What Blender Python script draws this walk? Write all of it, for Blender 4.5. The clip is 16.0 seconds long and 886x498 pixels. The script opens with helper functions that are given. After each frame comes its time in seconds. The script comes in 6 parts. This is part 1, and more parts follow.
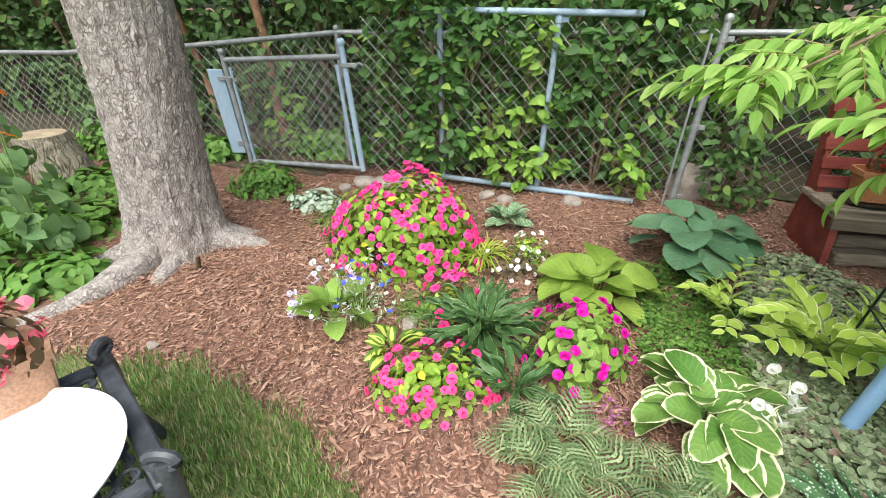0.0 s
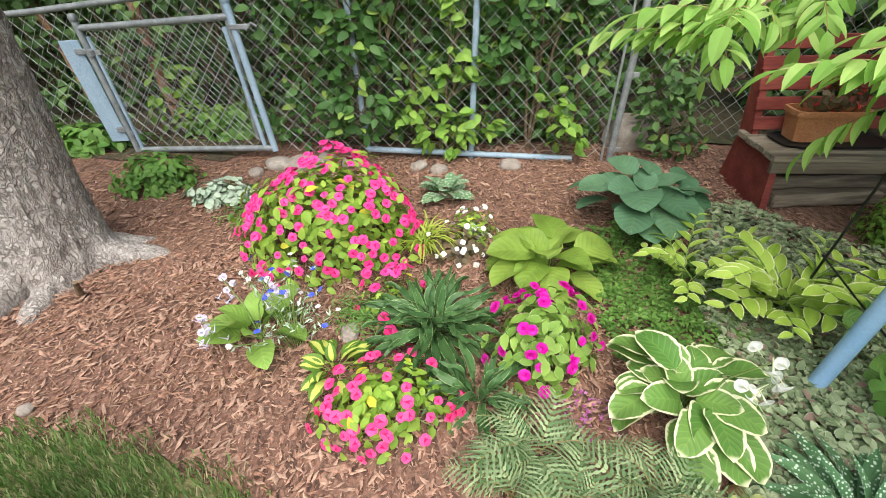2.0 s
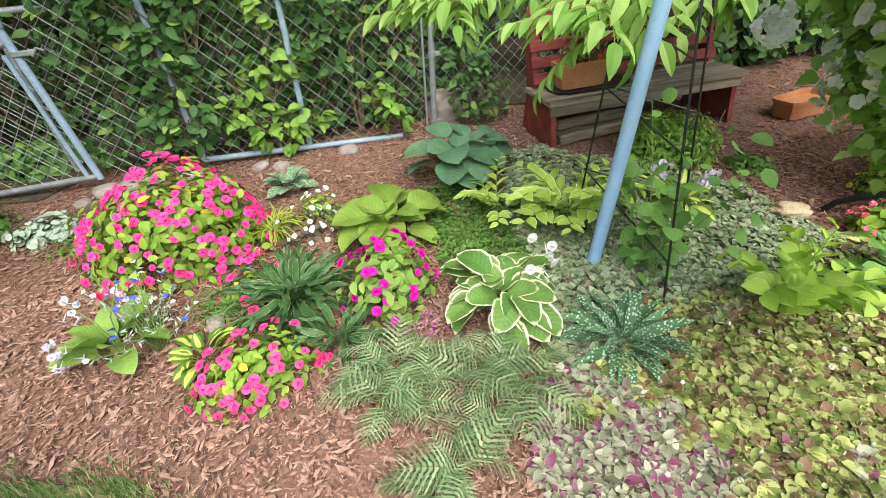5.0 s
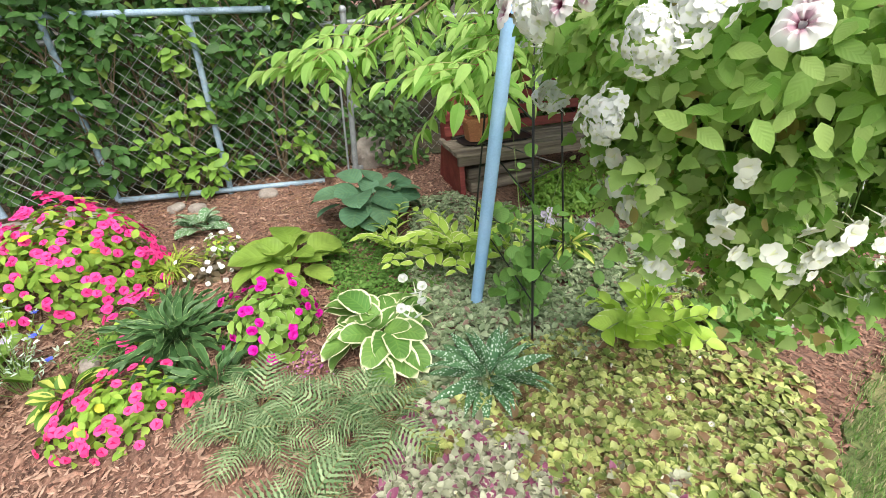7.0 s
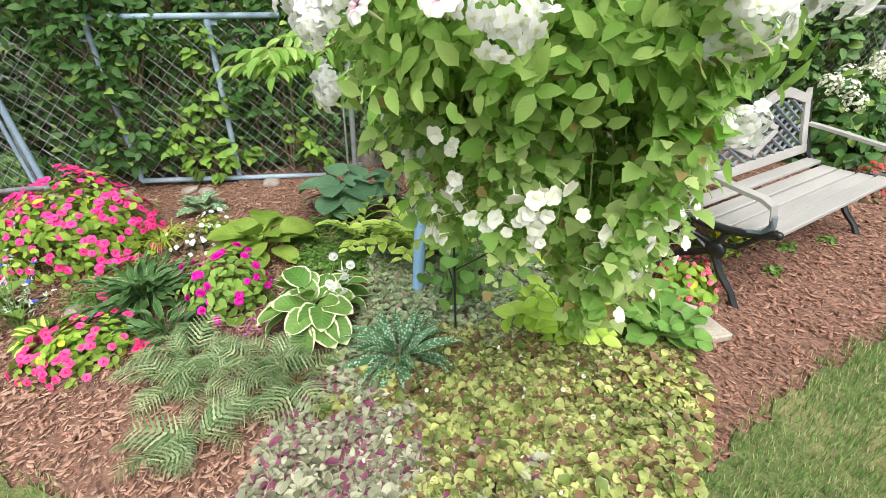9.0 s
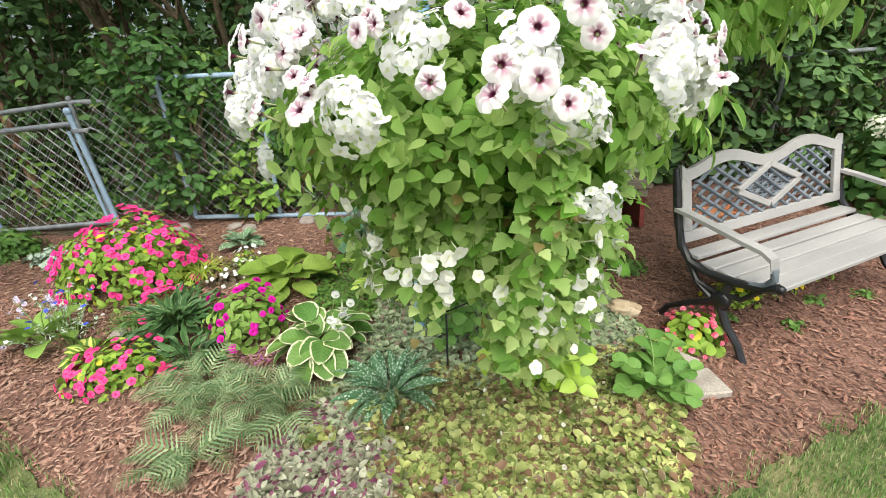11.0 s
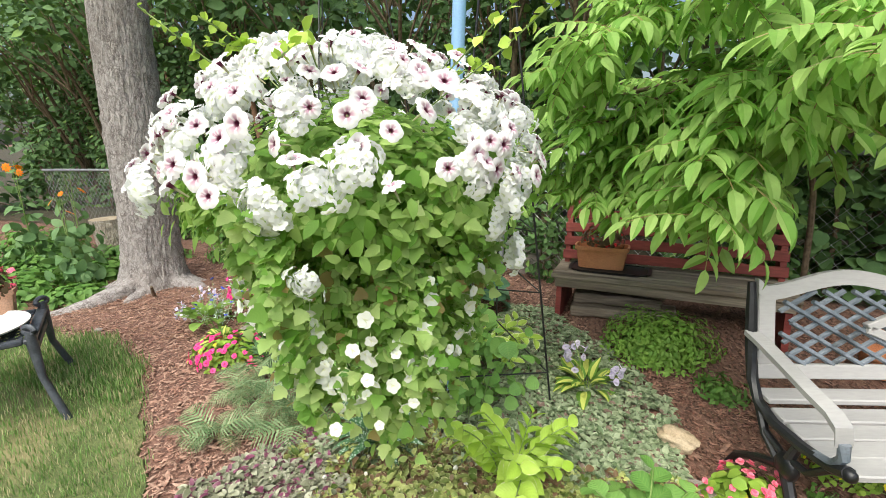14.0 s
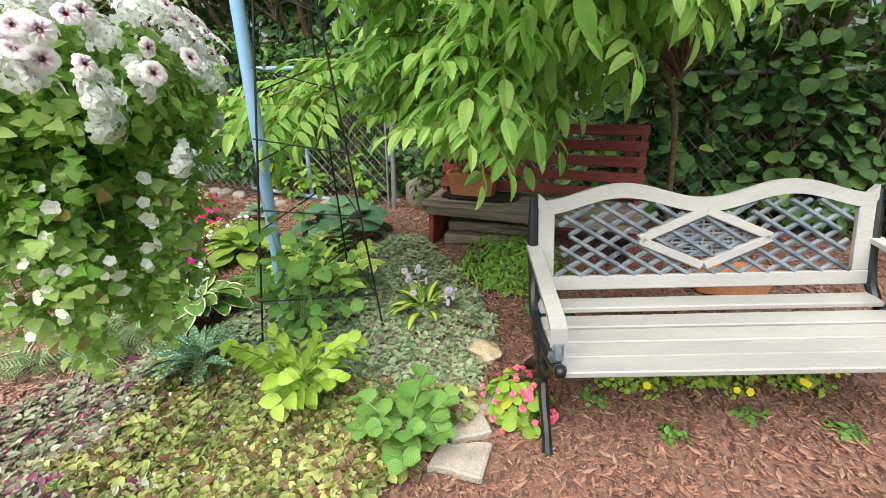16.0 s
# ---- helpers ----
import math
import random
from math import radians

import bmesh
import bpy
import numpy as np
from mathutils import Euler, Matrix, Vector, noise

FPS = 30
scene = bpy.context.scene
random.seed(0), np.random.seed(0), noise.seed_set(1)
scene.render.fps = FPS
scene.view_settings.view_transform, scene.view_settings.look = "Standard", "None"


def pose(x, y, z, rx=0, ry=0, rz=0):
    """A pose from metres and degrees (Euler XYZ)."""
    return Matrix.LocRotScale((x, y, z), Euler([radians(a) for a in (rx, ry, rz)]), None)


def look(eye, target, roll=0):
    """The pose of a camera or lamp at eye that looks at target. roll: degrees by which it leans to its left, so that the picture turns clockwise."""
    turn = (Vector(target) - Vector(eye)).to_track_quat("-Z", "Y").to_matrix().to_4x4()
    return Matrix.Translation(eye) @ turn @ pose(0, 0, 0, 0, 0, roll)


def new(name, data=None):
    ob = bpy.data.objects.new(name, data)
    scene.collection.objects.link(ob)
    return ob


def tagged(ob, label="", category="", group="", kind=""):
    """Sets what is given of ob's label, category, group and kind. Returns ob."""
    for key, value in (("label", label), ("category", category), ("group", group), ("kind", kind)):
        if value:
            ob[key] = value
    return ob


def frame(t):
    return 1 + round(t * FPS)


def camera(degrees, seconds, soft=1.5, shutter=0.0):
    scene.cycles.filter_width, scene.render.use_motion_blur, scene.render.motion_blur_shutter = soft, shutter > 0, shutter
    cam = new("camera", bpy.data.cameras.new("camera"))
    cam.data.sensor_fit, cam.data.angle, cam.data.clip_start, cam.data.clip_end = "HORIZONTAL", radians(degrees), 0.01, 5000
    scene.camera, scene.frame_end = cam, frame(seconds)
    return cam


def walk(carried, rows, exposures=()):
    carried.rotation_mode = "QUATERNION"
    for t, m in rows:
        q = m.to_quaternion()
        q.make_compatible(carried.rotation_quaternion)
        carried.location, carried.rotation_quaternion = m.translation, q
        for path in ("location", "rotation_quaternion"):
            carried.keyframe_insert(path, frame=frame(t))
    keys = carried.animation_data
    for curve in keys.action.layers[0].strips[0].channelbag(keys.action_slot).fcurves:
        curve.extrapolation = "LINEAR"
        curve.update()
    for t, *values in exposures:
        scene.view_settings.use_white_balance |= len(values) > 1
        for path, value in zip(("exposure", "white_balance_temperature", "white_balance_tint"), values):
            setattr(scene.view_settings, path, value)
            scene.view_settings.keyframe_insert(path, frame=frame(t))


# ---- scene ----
cam = camera(88.9, 16.0, soft=0.6)
PATH = [
    (0, (0.161, -0.125, 1.382), (-0.027, 1.626, 0.433), -0.3),
    (0.5, (0.151, -0.08, 1.369), (-0.027, 1.66, 0.401), -1.1),
    (1, (0.112, -0.003, 1.363), (0.085, 1.724, 0.356), -1.7),
    (1.5, (0.111, 0.068, 1.341), (0.187, 1.751, 0.263), -2.3),
    (2, (0.14, 0.177, 1.361), (0.228, 1.84, 0.254), -2.2),
    (2.5, (0.184, 0.265, 1.363), (0.279, 1.917, 0.24), -1.6),
    (3, (0.209, 0.252, 1.362), (0.312, 1.899, 0.232), -2.1),
    (3.5, (0.173, 0.156, 1.368), (0.305, 1.806, 0.247), -2.7),
    (4, (0.152, 0.034, 1.341), (0.378, 1.676, 0.221), -3.7),
    (4.5, (0.185, -0.043, 1.349), (0.57, 1.567, 0.227), -6.1),
    (5, (0.263, -0.181, 1.351), (0.825, 1.368, 0.216), -5.8),
    (5.2, (0.284, -0.252, 1.349), (0.912, 1.269, 0.211), -5.6),
    (7.3, (0.608, -0.471, 1.374), (1.354, 1.123, 0.422), -2.6),
    (7.5, (0.641, -0.529, 1.378), (1.334, 1.096, 0.442), -2.3),
    (8, (0.759, -0.707, 1.348), (1.368, 0.969, 0.443), -1.0),
    (8.5, (0.857, -0.791, 1.335), (1.417, 0.899, 0.424), -2.1),
    (9, (0.984, -0.77, 1.317), (1.53, 0.915, 0.389), -1.9),
    (9.2, (1.016, -0.77, 1.319), (1.554, 0.918, 0.391), -0.7),
    (11.3, (1.284, -0.965, 1.398), (1.543, 0.887, 0.687), -4.2),
    (11.5, (1.325, -0.99, 1.399), (1.527, 0.889, 0.744), -4.4),
    (12, (1.444, -0.995, 1.391), (1.56, 0.908, 0.789), -3.8),
    (12.5, (1.591, -0.948, 1.404), (1.499, 0.976, 0.865), -1.7),
    (13, (1.734, -0.951, 1.427), (1.452, 0.968, 0.938), -2.9),
    (13.5, (1.92, -1.004, 1.422), (1.425, 0.88, 0.967), -0.3),
    (14, (2.08, -0.968, 1.419), (1.527, 0.889, 0.922), -1.4),
    (14.5, (2.263, -0.857, 1.391), (1.697, 0.986, 0.86), -0.5),
    (15, (2.423, -0.777, 1.356), (1.878, 1.058, 0.776), -1.1),
    (15.5, (2.622, -0.766, 1.338), (2.101, 1.047, 0.673), -2.3),
    (16, (2.823, -0.783, 1.315), (2.377, 1.017, 0.567), -1.9),
]
walk(cam, [(t, look(eye, target, roll)) for t, eye, target, roll in PATH], exposures=[(0.0, 0.82), (2.5, 0.74), (5.0, 0.84), (7.0, 0.82), (9.0, 0.74), (11.5, 0.6), (14.0, 0.7), (16.0, 0.74)])

# ---- world and light ----
world = bpy.data.worlds.new("sky")
scene.world = world
world.use_nodes = True
wn = world.node_tree
sky = wn.nodes.new("ShaderNodeTexSky")
sky.sky_type, sky.sun_disc = "NISHITA", False
sky.sun_elevation, sky.sun_rotation = radians(58), radians(186)
sky.air_density, sky.dust_density, sky.ozone_density = 1.0, 4.0, 1.0
wn.links.new(sky.outputs[0], wn.nodes["Background"].inputs[0])
wn.nodes["Background"].inputs[1].default_value = 0.11
sun = new("sun", bpy.data.lights.new("sun", "SUN"))
sun.data.energy, sun.data.angle, sun.data.color = 3.8, radians(68), (0.96, 0.97, 0.88)
sun.matrix_world = look((-0.4, -3.5, 5.6), (0, 0, 0))

rng = np.random.default_rng(7)


def ground_z(x, y):
    """The height of the bed, which rises gently towards the fence."""
    return 0.045 * np.clip(np.asarray(y, float) - 0.3, 0, 4.0) + 0.0 * np.asarray(x, float)


def gz(x, y):
    return float(ground_z(x, y))


# ---- mesh tools ----
class Shape:
    """Verts, faces, one uv a vertex and one material index a face."""

    def __init__(self, v, f, uv=None, mi=None):
        self.v = np.asarray(v, float).reshape(-1, 3)
        self.f = [tuple(int(i) for i in q) for q in f]
        self.uv = np.zeros((len(self.v), 2)) if uv is None else np.asarray(uv, float)
        self.mi = [0] * len(self.f) if mi is None else list(mi)

    def moved(self, m):
        a = np.array(m)
        return Shape(self.v @ a[:3, :3].T + a[:3, 3], self.f, self.uv, self.mi)

    def painted(self, index):
        return Shape(self.v, self.f, self.uv, [index] * len(self.f))


def joined(shapes):
    v, f, uv, mi, n = [], [], [], [], 0
    for s in shapes:
        v.append(s.v), uv.append(s.uv)
        f += [tuple(i + n for i in q) for q in s.f]
        mi += s.mi
        n += len(s.v)
    return Shape(np.concatenate(v), f, np.concatenate(uv), mi)


def data_from(name, v, loops, totals, uv, mi, mats, smooth=True):
    me = bpy.data.meshes.new(name)
    me.vertices.add(len(v)), me.loops.add(len(loops)), me.polygons.add(len(totals))
    me.vertices.foreach_set("co", np.ascontiguousarray(v, np.float32).ravel())
    me.loops.foreach_set("vertex_index", np.ascontiguousarray(loops, np.int32))
    starts = np.concatenate([[0], np.cumsum(totals)[:-1]])
    me.polygons.foreach_set("loop_start", starts.astype(np.int32))
    me.polygons.foreach_set("material_index", np.ascontiguousarray(mi, np.int32))
    me.polygons.foreach_set("use_smooth", np.full(len(totals), smooth))
    layer = me.uv_layers.new(name="UVMap")
    layer.data.foreach_set("uv", np.ascontiguousarray(uv[loops], np.float32).ravel())
    for m in mats if isinstance(mats, (list, tuple)) else [mats]:
        me.materials.append(m)
    me.update(calc_edges=True)
    return me


def mesh(name, s, mats, smooth=True, crease=38.0):
    loops = np.array([i for q in s.f for i in q])
    me = data_from(name, s.v, loops, np.array([len(q) for q in s.f]), s.uv, s.mi, mats, smooth)
    if smooth and crease:
        me.set_sharp_from_angle(angle=radians(crease))
    return me


def scattered(name, s, rot, pos, size, mats, smooth=True):
    """One mesh with a copy of the shape at every pose."""
    n, k = len(pos), len(s.v)
    size = np.broadcast_to(np.asarray(size, float), (n,))
    v = np.einsum("nij,kj->nki", rot * size[:, None, None], s.v) + np.asarray(pos)[:, None, :]
    one = np.array([i for q in s.f for i in q])
    loops = (one[None, :] + (np.arange(n) * k)[:, None]).ravel()
    return data_from(name, v.reshape(-1, 3), loops, np.tile([len(q) for q in s.f], n), np.tile(s.uv, (n, 1)), np.tile(s.mi, n), mats, smooth)


def unit(a):
    a = np.asarray(a, float)
    return a / np.maximum(np.linalg.norm(a, axis=-1, keepdims=True), 1e-9)


def frames(ahead, up):
    """Rotations that turn +Y to ahead and +Z near up."""
    y = unit(ahead)
    x = unit(np.cross(y, up) + 1e-6)
    return np.stack([x, y, np.cross(x, y)], axis=-1)


def facing(normals, spin=None):
    """Rotations that turn +Z to the normals, with a random spin."""
    z = unit(normals)
    r = unit(np.cross(z, rng.normal(size=z.shape)))
    return np.stack([r, np.cross(z, r), z], axis=-1)


def thing(name, at, label, category, group="", kind="", turn=0.0):
    ob = new(name)
    ob.empty_display_size = 0.05
    ob.matrix_world = pose(*at, 0, 0, turn)
    return tagged(ob, label, category, group, kind)


def part(name, me, parent, label="", m=None):
    ob = new(name, me)
    ob.parent = parent
    if m is not None:
        ob.matrix_basis = m
    return tagged(ob, label)


def solid(name, me, label, category, at=(0, 0, 0), group="", kind="", turn=0.0):
    ob = new(name, me)
    ob.matrix_world = pose(*at, 0, 0, turn)
    return tagged(ob, label, category, group, kind)


def tube(points, radii, sides=6, capped=True):
    p = np.asarray(points, float)
    r = np.broadcast_to(np.asarray(radii, float), (len(p),))
    d = unit(np.gradient(p, axis=0))
    ref = np.array([0.31, 0.17, 0.93]) if abs(d[:, 2]).mean() < 0.8 else np.array([0.93, 0.31, 0.1])
    a = unit(np.cross(d, ref))
    b = np.cross(d, a)
    t = np.arange(sides) * 2 * math.pi / sides
    v = p[:, None] + r[:, None, None] * (np.cos(t)[None, :, None] * a[:, None] + np.sin(t)[None, :, None] * b[:, None])
    f, uv = [], []
    for i in range(len(p)):
        for j in range(sides):
            uv.append((j / sides, i / max(1, len(p) - 1)))
            if i + 1 < len(p):
                f.append((i * sides + j, i * sides + (j + 1) % sides, (i + 1) * sides + (j + 1) % sides, (i + 1) * sides + j))
    if capped:
        f += [tuple(range(sides))[::-1], tuple((len(p) - 1) * sides + j for j in range(sides))]
    return Shape(v.reshape(-1, 3), f, uv)


def box(sx, sy, sz, bevel=0.004, at=(0, 0, 0), wear=0.0, cuts=0):
    """A bevelled board, centred at at. wear: how far its edges wander."""
    bm = bmesh.new()
    bmesh.ops.create_cube(bm, size=1.0, matrix=Matrix.Diagonal((sx, sy, sz, 1)))
    if cuts:
        axis = int(np.argmax((sx, sy, sz)))
        long = [e for e in bm.edges if abs((e.verts[0].co - e.verts[1].co)[axis]) > 1e-6]
        bmesh.ops.subdivide_edges(bm, edges=long, cuts=cuts)
    if bevel:
        sharp = [e for e in bm.edges if len(e.link_faces) == 2 and e.calc_face_angle(0) > 0.5]
        bmesh.ops.bevel(bm, geom=sharp, offset=bevel, segments=1, affect="EDGES", profile=0.5)
    for q in bm.verts:
        if wear:
            q.co += Vector(noise.noise_vector(q.co * 9 + Vector(at) * 3.1)) * wear
        q.co += Vector(at)
    bm.verts.index_update()
    v = [tuple(q.co) for q in bm.verts]
    f = [[q.index for q in c.verts] for c in bm.faces]
    bm.free()
    return Shape(v, f)


def lathe(profile, sides=32, wobble=0.0):
    """Turned round z: profile of (radius, height)."""
    v, f, uv = [], [], []
    for i, (r, z) in enumerate(profile):
        for j in range(sides):
            a = 2 * math.pi * j / sides
            w = 1 + wobble * noise.noise((math.cos(a) * 2, math.sin(a) * 2, z * 4))
            v.append((r * w * math.cos(a), r * w * math.sin(a), z))
            uv.append((j / sides, i / (len(profile) - 1)))
            if i + 1 < len(profile):
                k = (j + 1) % sides
                f.append((i * sides + j, i * sides + k, (i + 1) * sides + k, (i + 1) * sides + j))
    f.append(tuple(range(sides))[::-1])
    f.append(tuple((len(profile) - 1) * sides + j for j in range(sides)))
    return Shape(v, f, uv)


def stone(sx, sy, sz, seed, rough=0.18, cuts=3):
    bm = bmesh.new()
    bmesh.ops.create_icosphere(bm, subdivisions=cuts, radius=1.0)
    for q in bm.verts:
        k = 1 + rough * noise.noise(q.co * 1.6 + Vector((seed * 7.3, seed, 0))) + 0.3 * rough * noise.noise(q.co * 5 + Vector((seed, 0, 3)))
        c = q.co * k
        c = Vector([math.copysign(abs(u) ** 0.8, u) for u in c])
        q.co = Vector((c.x * sx, c.y * sy, c.z * sz))
    bm.verts.index_update()
    s = Shape([tuple(q.co) for q in bm.verts], [[q.index for q in c.verts] for c in bm.faces])
    bm.free()
    return s


# leaf outlines: half width along the blade, 0 to 1
def ovate(v):
    return np.sin(math.pi * np.clip(v, 0, 1) ** 0.74) ** 0.72


def heart(v):
    low = 0.5 + 0.5 * np.sin(math.pi / 2 * np.clip(v / 0.3, 0, 1))
    return np.where(v < 0.3, low, np.clip(1 - np.clip((v - 0.3) / 0.7, 0, 1) ** 2.4, 0, 1) ** 0.75)


def lance(v):
    return np.sin(math.pi * np.clip(v, 0, 1) ** 0.85)


def strap(v):
    return np.clip(v * 6 + 0.25, 0, 1) * np.clip((1 - v) * 2.2, 0, 1) ** 0.7


def disc(v):
    return np.sqrt(np.clip(1 - (2 * v - 1) ** 2, 0, 1))


def blade(length, width, outline=ovate, nv=4, nu=2, cup=0.25, bend=0.2, wave=0.0, stalk=0.0, rise=0.0, fall=None, seed=0, flat=None):
    """A leaf along +Y from the origin: a stalk, then a blade that leaves it at the slope rise (degrees) and ends at the slope fall."""
    fall = rise - 60 * bend if fall is None else fall
    ts = ([0.0, 0.96] if stalk else []) + list(np.linspace(0, 1, nv + 1))
    whole = stalk + length
    y = z = 0.0
    last = 0.0
    v, f, uv = [], [], []
    for i, t in enumerate(ts):
        s = t * stalk if stalk and i < 2 else stalk + t * length
        on = not (stalk and i < 2)
        if flat is None:
            slope = radians(rise + (fall - rise) * (s / whole) ** 1.6)
        else:
            slope = radians(rise if not on else flat + (fall - flat) * t ** 1.3)
        y, z = y + (s - last) * math.cos(slope), z + (s - last) * math.sin(slope)
        last = s
        w = width / 2 * max(float(outline(np.array(t))), 0.02) if on else max(0.02 * width, 0.002)
        for j in range(nu + 1):
            u = 2 * j / nu - 1
            lift = cup * abs(u) ** 1.5 * w
            if on and wave:
                lift += wave * width * abs(u) * math.sin(9 * t + 3 * u + seed)
            v.append((u * w, y - lift * math.sin(slope), z + lift * math.cos(slope)))
            uv.append((j / nu, t if on else 0.0))
        if i:
            a, b = (i - 1) * (nu + 1), i * (nu + 1)
            f += [(a + j, a + j + 1, b + j + 1, b + j) for j in range(nu)]
    return Shape(v, f, uv)


def flower(r, petals=5, wide=1.25, cup=15.0, heartish=True, layers=1, fine=3):
    out = []
    for k in range(layers):
        rr = r * (1 - 0.28 * k)
        p = blade(rr, rr * wide, disc if not heartish else (lambda v: np.clip(np.sin(math.pi * (0.12 + 0.8 * v)) ** 0.6, 0, 1)), nv=fine, nu=2, cup=0.12, rise=cup + 22 * k, fall=cup - 25 + 25 * k)
        for i in range(petals):
            out.append(p.moved(pose(0, 0, 0.002 * (i % 2) + 0.004 * k, 0, 0, 360 * (i + 0.5 * k) / petals)))
    return joined(out)


def trumpet(r, depth, sides=20, rim=0.06, flare=0.12):
    """A petunia: five soft lobes round a deep throat; v runs from throat to rim."""
    rings = [(0.05, -depth), (0.1, -0.5 * depth), (0.17, -0.12 * depth), (0.45, 0.02 * depth), (0.75, 0.05 * depth), (1.0, 0.0)]
    v, f, uv = [], [], []
    for i, (q, z) in enumerate(rings):
        for j in range(sides):
            a = 2 * math.pi * j / sides
            lobe = 1 + 0.06 * q * (2 * abs(math.cos(2.5 * a)) ** 0.7 - 1)
            v.append((r * q * lobe * math.cos(a), r * q * lobe * math.sin(a), z + rim * r * q * math.sin(10 * a + 1) - flare * r * q ** 3))
            uv.append((j / sides, q))
            if i:
                k = (j + 1) % sides
                f.append(((i - 1) * sides + j, (i - 1) * sides + k, i * sides + k, i * sides + j))
    return Shape(v, f, uv)


# ---- materials ----
def base(name):
    m = bpy.data.materials.new(name)
    m.use_nodes = True
    nt = m.node_tree
    return m, nt, nt.nodes["Principled BSDF"], nt.nodes["Material Output"]


def node(nt, kind, **values):
    n = nt.nodes.new(kind)
    for k, v in values.items():
        n.inputs[k.replace("_", " ")].default_value = v
    return n


def calc(nt, op, a, b=None, c=None, clamp=False):
    n = nt.nodes.new("ShaderNodeMath")
    n.operation, n.use_clamp = op, clamp
    for i, x in enumerate((a, b, c)):
        if x is None:
            continue
        if isinstance(x, (int, float)):
            n.inputs[i].default_value = x
        else:
            nt.links.new(x, n.inputs[i])
    return n.outputs[0]


def blend(nt, fac, a, b, mode="MIX"):
    n = nt.nodes.new("ShaderNodeMix")
    n.data_type, n.blend_type = "RGBA", mode
    for sock, x in ((n.inputs[0], fac), (n.inputs[6], a), (n.inputs[7], b)):
        if isinstance(x, (int, float)):
            sock.default_value = x
        elif isinstance(x, (tuple, list)):
            sock.default_value = (*x, 1.0)
        else:
            nt.links.new(x, sock)
    return n.outputs[2]


def step(nt, x, lo, hi):
    n = nt.nodes.new("ShaderNodeMapRange")
    n.interpolation_type = "SMOOTHSTEP"
    n.inputs["From Min"].default_value, n.inputs["From Max"].default_value = lo, hi
    nt.links.new(x, n.inputs["Value"])
    return n.outputs["Result"]


def fuzz(nt, scale, detail=3.0, coords="Object", stretch=None):
    tc = nt.nodes.new("ShaderNodeTexCoord")
    n = node(nt, "ShaderNodeTexNoise", Scale=scale, Detail=detail)
    if stretch:
        mp = nt.nodes.new("ShaderNodeMapping")
        mp.inputs["Scale"].default_value = stretch
        nt.links.new(tc.outputs[coords], mp.inputs[0])
        nt.links.new(mp.outputs[0], n.inputs["Vector"])
    else:
        nt.links.new(tc.outputs[coords], n.inputs["Vector"])
    return n.outputs["Fac"]


def chance(nt):
    """A random number a piece: from the island and the object together."""
    geo, info = nt.nodes.new("ShaderNodeNewGeometry"), nt.nodes.new("ShaderNodeObjectInfo")
    return calc(nt, "FRACT", calc(nt, "ADD", geo.outputs["Random Per Island"], info.outputs["Random"]))


def bumped(nt, bsdf, height, strength=0.3, distance=0.01):
    b = node(nt, "ShaderNodeBump", Strength=strength, Distance=distance)
    nt.links.new(height, b.inputs["Height"])
    nt.links.new(b.outputs[0], bsdf.inputs["Normal"])


